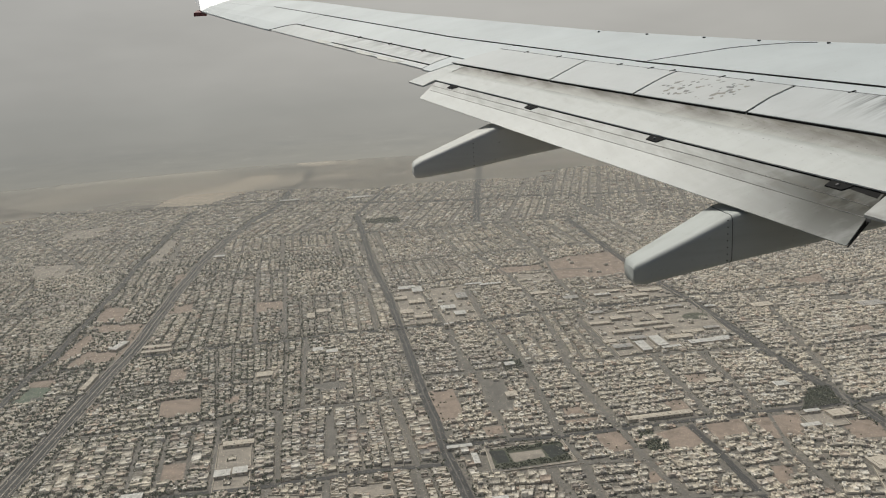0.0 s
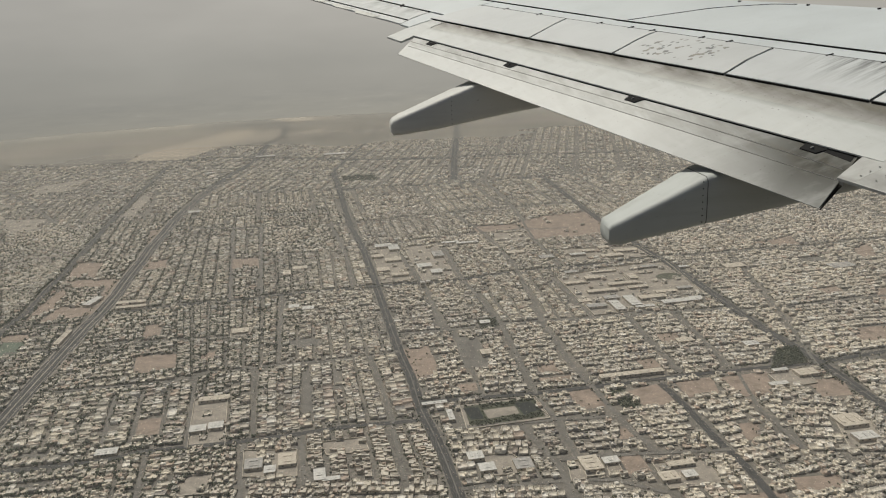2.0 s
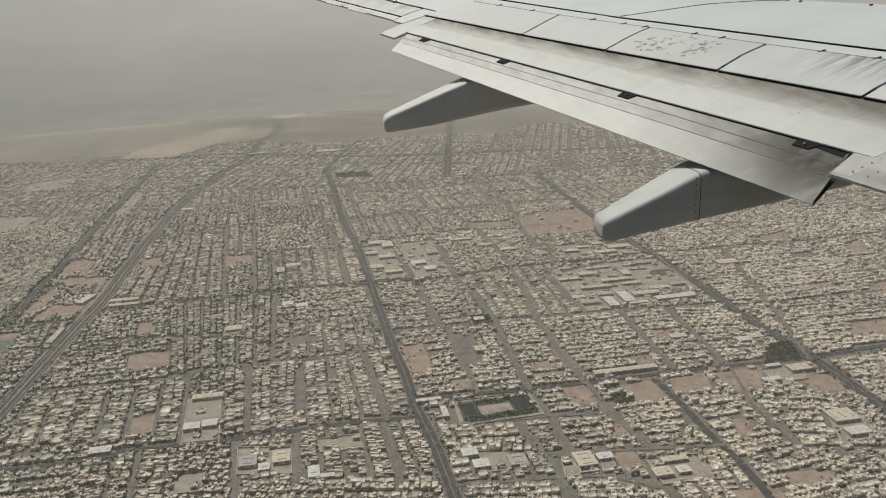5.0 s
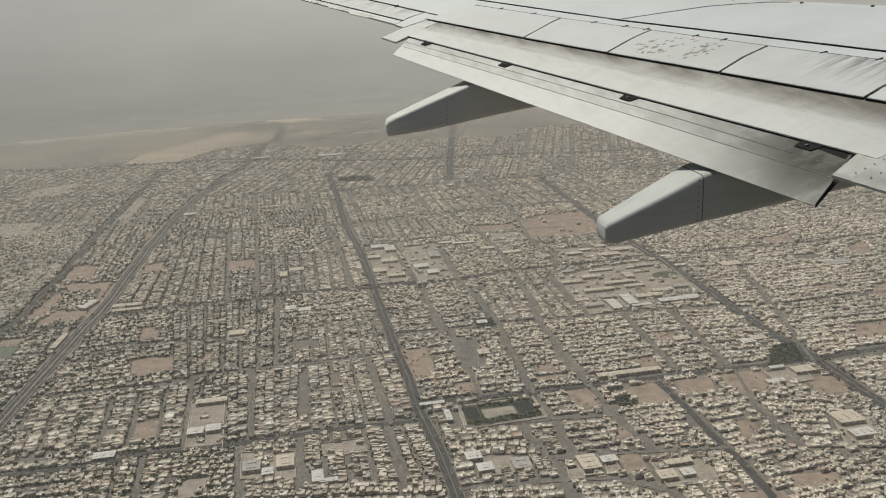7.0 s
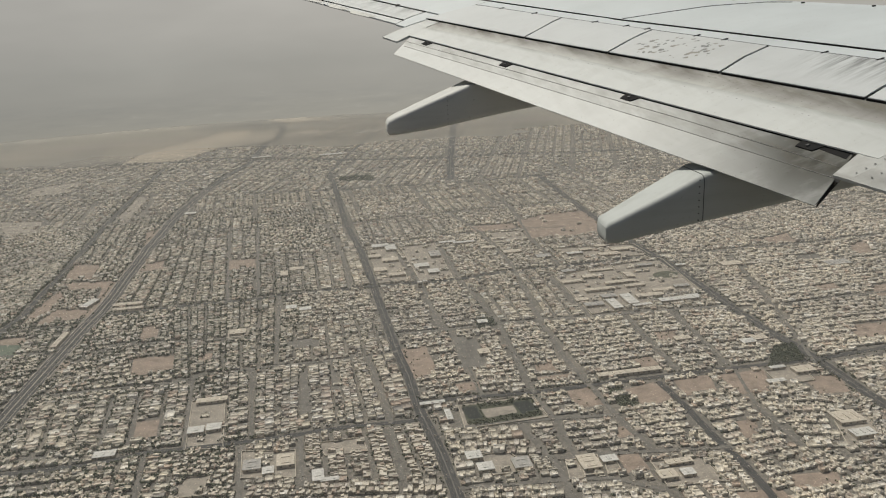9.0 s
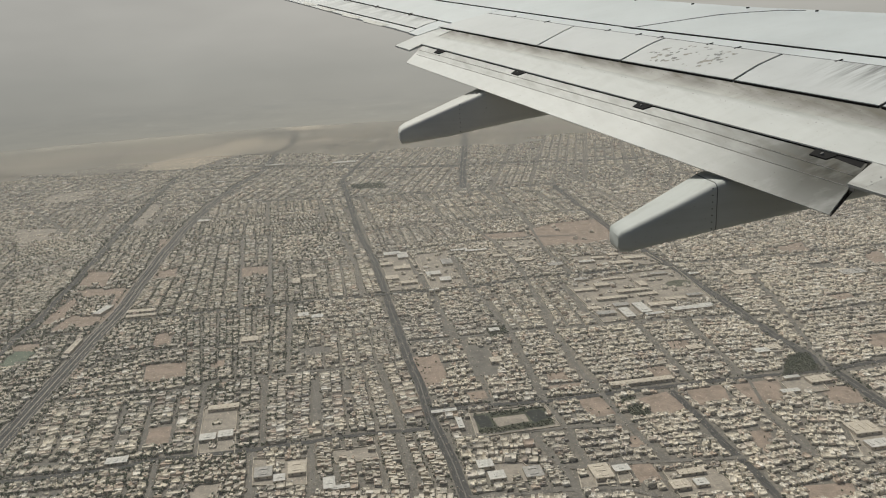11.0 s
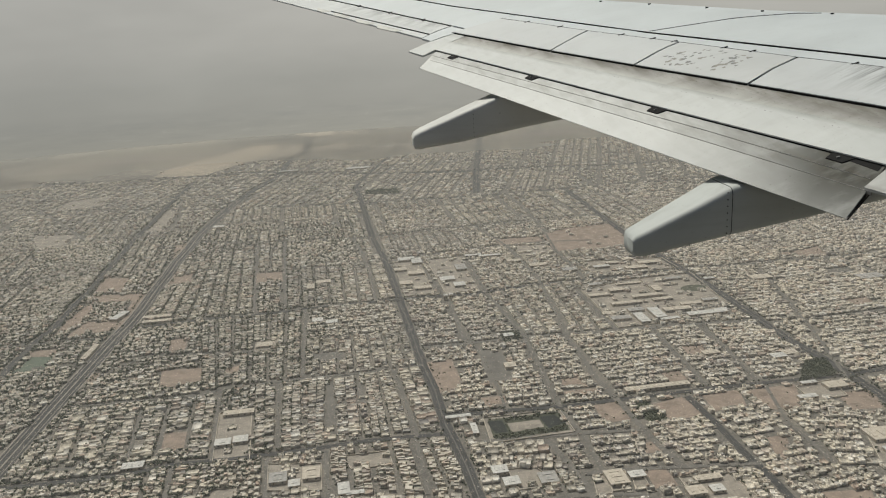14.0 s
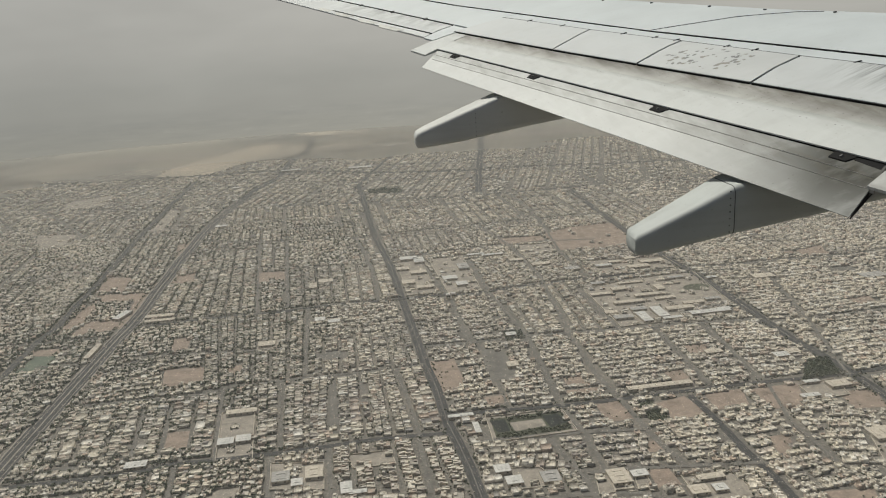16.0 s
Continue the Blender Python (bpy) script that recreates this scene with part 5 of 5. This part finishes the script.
for name, poly in LOTS:
    keep &= ~inside(R[:, 0], R[:, 1], poly) | (rng.random(len(R)) < {"bare_lot": 0.03, "yard": 0.26, "field": 0.006}.get(name, 0))
west = (R[:, 0] < -560 - 0.12 * (R[:, 1] - 1300)) & (R[:, 1] > 2600)
keep &= ~west | (rng.random(len(R)) < np.where(R[:, 1] > 3300, 0.25, 0.82))
for x, y, hx, hy, ux, uy in HALL_SPOTS:
    dx, dy = R[:, 0] - x, R[:, 1] - y
    keep &= (np.abs(dx * ux + dy * uy) > hx + R[:, 2] * 0.8) | (np.abs(dy * ux - dx * uy) > hy + R[:, 3] * 0.8)
R = R[keep]

# single houses on the ground that the rows leave free along the streets
CELL, CX, CY = 1.5, -1000.0, 690.0
gx, gy = np.meshgrid(CX + CELL * np.arange(1400), CY + CELL * np.arange(1080))
taken = ~road_clear(gx, gy, 0.8)
for name, poly in LOTS + [("", q) for k in PATCHES for q in PATCHES[k]]:
    taken |= inside(gx, gy, poly)


def occupied(x, y, hx, hy, ux, uy, mark=False):
    """Whether a turned rectangle touches taken ground; mark takes it."""
    far = math.hypot(hx, hy)
    i0, i1 = max(0, int((x - far - CX) / CELL)), int((x + far - CX) / CELL) + 2
    j0, j1 = max(0, int((y - far - CY) / CELL)), int((y + far - CY) / CELL) + 2
    dx, dy = gx[j0:j1, i0:i1] - x, gy[j0:j1, i0:i1] - y
    hit = (np.abs(dx * ux + dy * uy) < hx) & (np.abs(dy * ux - dx * uy) < hy)
    if mark:
        taken[j0:j1, i0:i1] |= hit
    return bool((taken[j0:j1, i0:i1] & hit).any())


for p in R[R[:, 1] < 2350]:
    occupied(*p[:6], mark=True)
for p in HALL_SPOTS:
    occupied(p[0], p[1], p[2] + 2, p[3] + 2, p[4], p[5], mark=True)
extra = []
ux, uy = GRID_U.x, GRID_U.y
for v in np.arange(600, 2500, 3.0):
    for u in np.arange(-800, 1500, 3.0):
        x, y = u * GRID_U.x + v * GRID_V.x, u * GRID_U.y + v * GRID_V.y
        if not 700 < y < 2250 or abs(x) > 0.6 * y + 100 or not CX + 20 < x < CX + 2080 or taken[int((y - CY) / CELL), int((x - CX) / CELL)]:
            continue
        hx, hy = rng.uniform(3.4, 6.0, 2)
        if not occupied(x, y, hx + 0.7, hy + 0.7, ux, uy):
            occupied(x, y, hx, hy, ux, uy, mark=True)
            if rng.random() < 0.93:
                extra.append((x, y, hx, hy, ux, uy, 1, rng.random() < 0.5, rng.random() < 0.5))
R = np.concatenate([R, np.array(extra, float)])

CUBE_F = np.array([(0, 1, 5, 4), (1, 2, 6, 5), (2, 3, 7, 6), (3, 0, 4, 7), (4, 5, 6, 7)])
RIM_F = np.array([(0, 1, 5, 4), (1, 2, 6, 5), (2, 3, 7, 6), (3, 0, 4, 7), (4, 5, 9, 8), (5, 6, 10, 9), (6, 7, 11, 10), (7, 4, 8, 11),
                  (8, 9, 13, 12), (9, 10, 14, 13), (10, 11, 15, 14), (11, 8, 12, 15), (12, 13, 14, 15)])


def boxes_mesh(name, cx, cy, hx, hy, z0, z1, ux, uy, material, rim=None):
    """Many open-bottomed boxes in one mesh. ux, uy: the direction of their x side; rim: width and depth of a parapet round a sunk roof."""
    n = len(cx)
    sx, sy = np.array([-1, 1, 1, -1]), np.array([-1, -1, 1, 1])
    layers = [(0.0, np.broadcast_to(np.asarray(z0, float), (n,))), (0.0, z1)]
    faces = CUBE_F
    if rim:
        layers += [(rim[0], z1), (rim[0], z1 - rim[1])]
        faces = RIM_F
    m = 4 * len(layers)
    V = np.zeros((n, m, 3))
    ux, uy = np.broadcast_to(ux, (n,))[:, None], np.broadcast_to(uy, (n,))[:, None]
    for k, (inset, z) in enumerate(layers):
        a, b = hx[:, None] - inset, hy[:, None] - inset
        V[:, 4 * k:4 * k + 4, 0] = cx[:, None] + a * sx * ux - b * sy * uy
        V[:, 4 * k:4 * k + 4, 1] = cy[:, None] + a * sx * uy + b * sy * ux
        V[:, 4 * k:4 * k + 4, 2] = z[:, None]
    Fc = (np.arange(n)[:, None, None] * m + faces[None]).reshape(-1)
    me = bpy.data.meshes.new(name)
    me.vertices.add(n * m)
    me.vertices.foreach_set("co", V.reshape(-1))
    me.loops.add(len(Fc))
    me.loops.foreach_set("vertex_index", Fc.astype(np.int32))
    me.polygons.add(n * len(faces))
    me.polygons.foreach_set("loop_start", np.arange(0, len(Fc), 4, dtype=np.int32))
    me.update(calc_edges=True)
    me.materials.append(material)
    return new(name, me)


def moved(R, ox, oy):
    return R[:, 0] + ox * R[:, 4] - oy * R[:, 5], R[:, 1] + ox * R[:, 5] + oy * R[:, 4]


# each plot: a house set back from its street, most with a second wing of another height
n = len(R)
dist = np.hypot(R[:, 0], R[:, 1])


def bodies(R, d0, d1, w0, w1, tall):
    """Houses on the plots, from d0 to d1 of the plot's depth (0 at its back) and w0 to w1 of its width."""
    on_x, f = R[:, 7] > 0.5, np.where(R[:, 8] > 0.5, 1.0, -1.0)
    D, B = np.where(on_x, R[:, 2], R[:, 3]), np.where(on_x, R[:, 3], R[:, 2])
    md, hd, mw, hw = f * (d0 + d1 - 1) * D, (d1 - d0) * D, (w0 + w1 - 1) * B, (w1 - w0) * B
    px, py = moved(R, np.where(on_x, md, mw), np.where(on_x, mw, md))
    return np.c_[px, py, np.where(on_x, hd, hw), np.where(on_x, hw, hd), tall, R[:, 4], R[:, 5]]


two = rng.random(n) < 0.72
split = rng.uniform(0.5, 0.68, n)
flip = rng.random(n) < 0.5
depth = rng.uniform(0.8, 0.97, n)
tall = rng.choice([2.3, 3.3, 4.2, 5.0, 6.4], n, p=[0.14, 0.28, 0.34, 0.2, 0.04])
w0, w1 = np.where(two, np.where(flip, 0.05, 1 - split), 0.06), np.where(two, np.where(flip, split, 0.95), 0.94)
HOUSE_ROWS = bodies(R, np.full(n, 0.02), depth, w0, w1, tall)
v0, v1 = np.where(flip, split + 0.03, 0.05), np.where(flip, 0.95, 1 - split - 0.03)
d0 = np.where(rng.random(n) < 0.5, 0.02, 0.3)
WINGS = bodies(R, d0, np.clip(d0 + rng.uniform(0.35, 0.65, n), 0, 0.97), v0, v1, tall * rng.choice([0.5, 0.68, 0.84], n))
WINGS = WINGS[two & (dist < 2600)]
near = (R[:, 1] < 1010) & (R[:, 0] > -340) & (R[:, 0] < 10)
pick = np.flatnonzero(near)[:290]
single = np.zeros(n, bool)
single[pick] = True
for sel, rim in ((~single & (dist < 1900), (0.3, 0.5)), (~single & (dist >= 1900), None)):
    for west_of in (True, False):
        Q = HOUSE_ROWS[sel & ((R[:, 0] < -0.18 * (R[:, 1] - 850)) == west_of)]
        tagged(boxes_mesh("houses", Q[:, 0], Q[:, 1], Q[:, 2], Q[:, 3], 0.0, Q[:, 4], Q[:, 5], Q[:, 6], HOUSES, rim), "dense rows of flat-roofed cream, beige and grey houses", "houses", kind="stuff")
Q = WINGS
tagged(boxes_mesh("house_wings", Q[:, 0], Q[:, 1], Q[:, 2], Q[:, 3], 0.0, Q[:, 4], Q[:, 5], Q[:, 6], HOUSES, (0.25, 0.4)), "lower wings and sheds beside the houses", "house wings", kind="stuff")
Q = R[dist < 2100]
tagged(boxes_mesh("yard_walls", Q[:, 0], Q[:, 1], Q[:, 2], Q[:, 3], 0.0, rng.uniform(0.9, 1.5, len(Q)), Q[:, 4], Q[:, 5], YARDS, (0.25, 0.8)), "low pale walls round the yards of the houses", "yard walls", kind="stuff")


def on_roofs(H, share, lo, hi, up_lo, up_hi, name, label, mat):
    """Smaller boxes on the roofs: share of the houses that have one, its size as shares of the roof, its height."""
    H = H[rng.random(len(H)) < share]
    k = len(H)
    fa, fb = rng.uniform(lo, hi, k), rng.uniform(lo, hi, k)
    a, b = rng.choice([-1, 1], k) * (0.94 - fa) * H[:, 2], rng.choice([-1, 1], k) * (0.94 - fb) * H[:, 3]
    px, py = H[:, 0] + a * H[:, 5] - b * H[:, 6], H[:, 1] + a * H[:, 6] + b * H[:, 5]
    tagged(boxes_mesh(name, px, py, H[:, 2] * fa, H[:, 3] * fb, H[:, 4] - 0.52, H[:, 4] + rng.uniform(up_lo, up_hi, k), H[:, 5], H[:, 6], mat, None), label, name.replace("_", " "), kind="stuff")


on_roofs(HOUSE_ROWS[~single & (dist < 2600)], 0.75, 0.28, 0.6, 0.7, 1.6, "roof_rooms", "stair rooms and upper rooms on the flat roofs", HOUSES)
on_roofs(HOUSE_ROWS[~single & (dist < 1500)], 0.8, 0.1, 0.2, 0.1, 0.8, "roof_tanks", "small pale water tanks on the flat roofs", WHITE)

TREE_SPOTS = []
T = R[rng.random(n) < np.where(dist > 2400, 0.2, np.where(R[:, 0] < -560, 1.0, np.where(R[:, 0] < -300, 0.75, 0.4)))]
for _ in range(4):
    TREE_SPOTS.append(np.c_[moved(T, rng.choice([-1, 1], len(T)) * (T[:, 2] - 0.6), rng.choice([-1, 1], len(T)) * (T[:, 3] - 0.6))])

for kind, mat, label in (("sand", SAND, "small bare sandy lots between the houses"), ("paved", STREET, "grey paved yards between the houses")):
    verts, quads = [], []
    for quad in PATCHES[kind]:
        area = sum(quad[i][0] * quad[(i + 1) % 4][1] - quad[(i + 1) % 4][0] * quad[i][1] for i in range(4))
        k = len(verts)
        verts += [(x, y, 0.06) for x, y in (quad if area > 0 else quad[::-1])]
        quads.append((k, k + 1, k + 2, k + 3))
    tagged(mesh_of("small_lots", verts, quads, mat), label, "lots", kind="stuff")


def house(x, y, hx, hy, tall, ux, uy):
    """One flat-roofed house with its parapet, roof room, tank and windows."""
    bm = bmesh.new()
    box(bm, -hx, hx, -hy, hy, 0, tall)
    o = part("house", bm, HOUSE)
    o.matrix_world = pose(x, y, 0, 0, 0, math.degrees(math.atan2(uy, ux)))
    tagged(o, "flat-roofed cream rendered house in a dense row", "house", "houses below the airplane")
    bm = bmesh.new()
    for x0, x1, y0, y1 in ((-hx, hx, -hy, -hy + 0.3), (-hx, hx, hy - 0.3, hy), (-hx, -hx + 0.3, -hy + 0.3, hy - 0.3), (hx - 0.3, hx, -hy + 0.3, hy - 0.3)):
        box(bm, x0, x1, y0, y1, tall, tall + 0.55)
    part("parapet", bm, HOUSE, o)
    fa, fb = random.uniform(0.3, 0.6), random.uniform(0.3, 0.6)
    sa, sb = random.choice((-1, 1)), random.choice((-1, 1))
    a, b = sa * (0.92 - fa) * hx, sb * (0.92 - fb) * hy
    bm = bmesh.new()
    box(bm, a - hx * fa, a + hx * fa, b - hy * fb, b + hy * fb, tall, tall + random.uniform(1.2, 2.0))
    part("roof_room", bm, HOUSE, o)
    bm = bmesh.new()
    bmesh.ops.create_cone(bm, segments=10, radius1=0.55, radius2=0.45, depth=1.1, cap_ends=True, matrix=pose(-sa * hx * 0.65, -sb * hy * 0.65, tall + 0.55))
    part("water_tank", bm, WHITE, o)
    for k in range(4):
        bm = bmesh.new()
        wx = -hx * 0.7 + hx * 0.46 * k
        box(bm, wx - 0.4, wx + 0.4, -hy - 0.05, -hy + 0.1, tall * 0.55, tall * 0.78)
        part("window", bm, DARK, o)


for k in pick:
    house(*HOUSE_ROWS[k])


# an oval running track
def oval(x, y, a, b, z, turn):
    c, s = math.cos(radians(turn)), math.sin(radians(turn))
    return [(x + a * math.cos(w) * c - b * math.sin(w) * s, y + a * math.cos(w) * s + b * math.sin(w) * c, z) for w in (2 * math.pi * k / 40 for k in range(40))]


bm = bmesh.new()
outer, inner = [bm.verts.new(p) for p in oval(470, 1597, 32, 26, 0.55, 20)], [bm.verts.new(p) for p in oval(470, 1597, 27, 20, 0.55, 20)]
for k in range(40):
    bm.faces.new((outer[k], outer[(k + 1) % 40], inner[(k + 1) % 40], inner[k]))
track = tagged(part("running_track", bm, TAN), "pale oval running track in a compound", "running track", kind="structure")
bm = bmesh.new()
bm.faces.new([bm.verts.new(p) for p in oval(470, 1597, 27, 20, 0.54, 20)])
part("infield", bm, SCRUB, track)

# the park's sandy square and dark basins
for name, mat, label, poly in (("park_square", TAN, "bare sandy square in the park", ((56, 1053), (102, 1061), (106, 1039), (62, 1027))),
                               ("park_basin", BASIN, "dark basin beside the park's sandy square", ((102, 1070), (125, 1073), (137, 1049), (112, 1033))),
                               ("park_basin", BASIN, "dark planted basin at the park's far end", ((28, 1061), (50, 1064), (56, 1028), (38, 1026)))):
    bm = bmesh.new()
    bm.faces.new([bm.verts.new((x, y, 0.56)) for x, y in poly[::-1]])
    tagged(part(name, bm, mat), label, name.replace("_", " "), kind="structure")


# trees
def dots_in(poly, count):
    xs, ys = [p[0] for p in poly], [p[1] for p in poly]
    X, Y = rng.uniform(min(xs), max(xs), count * 3), rng.uniform(min(ys), max(ys), count * 3)
    ok = inside(X, Y, poly)
    return np.c_[X[ok], Y[ok]][:count]


old = R[(R[:, 0] < -250) & (rng.random(len(R)) < np.clip((2900 - R[:, 1]) / 1300, 0.12, 1.0))]         # western plots, greener; trees added here also to darken this side
for _ in range(3):
    TREE_SPOTS.append(np.c_[moved(old, rng.uniform(-1.1, 1.1, len(old)) * old[:, 2], rng.choice([-1, 1], len(old)) * (old[:, 3] + 0.4))])

for name, poly in LOTS:
    if name == "park":
        xs, ys = [p[0] for p in poly], [p[1] for p in poly]
        d = dots_in(poly, int((max(xs) - min(xs)) * (max(ys) - min(ys)) / 14))
        for hole in (((54, 1056), (103, 1065), (109, 1036), (60, 1023)), ((101, 1073), (127, 1076), (140, 1047), (110, 1029)), ((26, 1064), (51, 1067), (58, 1025), (36, 1022))):
            d = d[~inside(d[:, 0], d[:, 1], hole)]
        TREE_SPOTS.append(d)
    elif name == "bare_lot":
        TREE_SPOTS.append(dots_in(poly, int(rng.integers(0, 8))))
for k, count, off in ((0, 300, 9.5), (1, 500, 20), (2, 900, 10), (3, 380, 10), (4, 200, 7), (5, 200, 7), (6, 300, 7), (18, 300, 14), (19, 500, 14)):
    P = np.array(ROADS[k][1], float)
    i, t = rng.integers(0, len(P) - 1, count), rng.random(count)[:, None]
    d = P[i + 1] - P[i]
    d = np.c_[-d[:, 1], d[:, 0]] / np.hypot(d[:, 0], d[:, 1])[:, None]
    TREE_SPOTS.append(P[i] * (1 - t) + P[i + 1] * t + d * (rng.choice([-1, 1], count) * (off + np.abs(rng.normal(0, 3, count))))[:, None])
spots = np.concatenate(TREE_SPOTS)
spots = spots[np.hypot(spots[:, 0], spots[:, 1]) < 4320]


def trees(spots):
    """Low trees with uneven clumps of leaves each."""
    ico = bmesh.new()
    bmesh.ops.create_icosphere(ico, subdivisions=1, radius=1.0)
    iv = np.array([v.co[:] for v in ico.verts])
    fi = np.array([[v.index for v in f.verts] for f in ico.faces])
    ico.free()
    V, Fc, n = [], [], 0
    for x, y in spots:
        size = rng.uniform(0.8, 1.7) * (1.4 if x < -250 else 1.0)
        for k in range(3 if y < 1500 else 2):
            c = np.array([x, y, size * 1.5]) + rng.normal(0, size * 0.5, 3) * (1, 1, 0.5)
            jag = rng.uniform(0.6, 1.25, (len(iv), 1))
            V.append(iv * jag * size * rng.uniform(0.5, 0.85) + c)
            Fc.append(fi + n)
            n += len(iv)
    o = mesh_of("trees", np.concatenate(V).tolist(), np.concatenate(Fc).tolist(), LEAF)
    tagged(o, "small dusty dark green trees between the houses", "trees", kind="stuff")


trees(spots)

# cars on the avenues and in the streets, too small to tell apart
car_at = []
for i, (width, pts) in enumerate(ROADS):
    P = np.array(pts, float)
    for a, b in zip(P, P[1:]):
        d = b - a
        ln = np.hypot(*d)
        if a[1] > 2000:
            continue
        for k in range(int(ln / 20)):
            t = rng.random()
            side = rng.choice([-1, 1]) * width * rng.uniform(0.15, 0.4)
            car_at.append((*(a + d * t + np.array([-d[1], d[0]]) / ln * side), *(d / ln), 0.62 + 0.005 * i))
C = np.array(car_at)
m = len(C)
tagged(boxes_mesh("cars", C[:, 0], C[:, 1], np.full(m, 1.35), np.full(m, 0.6), C[:, 4], C[:, 4] + 0.8, C[:, 2], C[:, 3], CARS), "tiny pale and dark cars along the streets", "cars", kind="stuff")
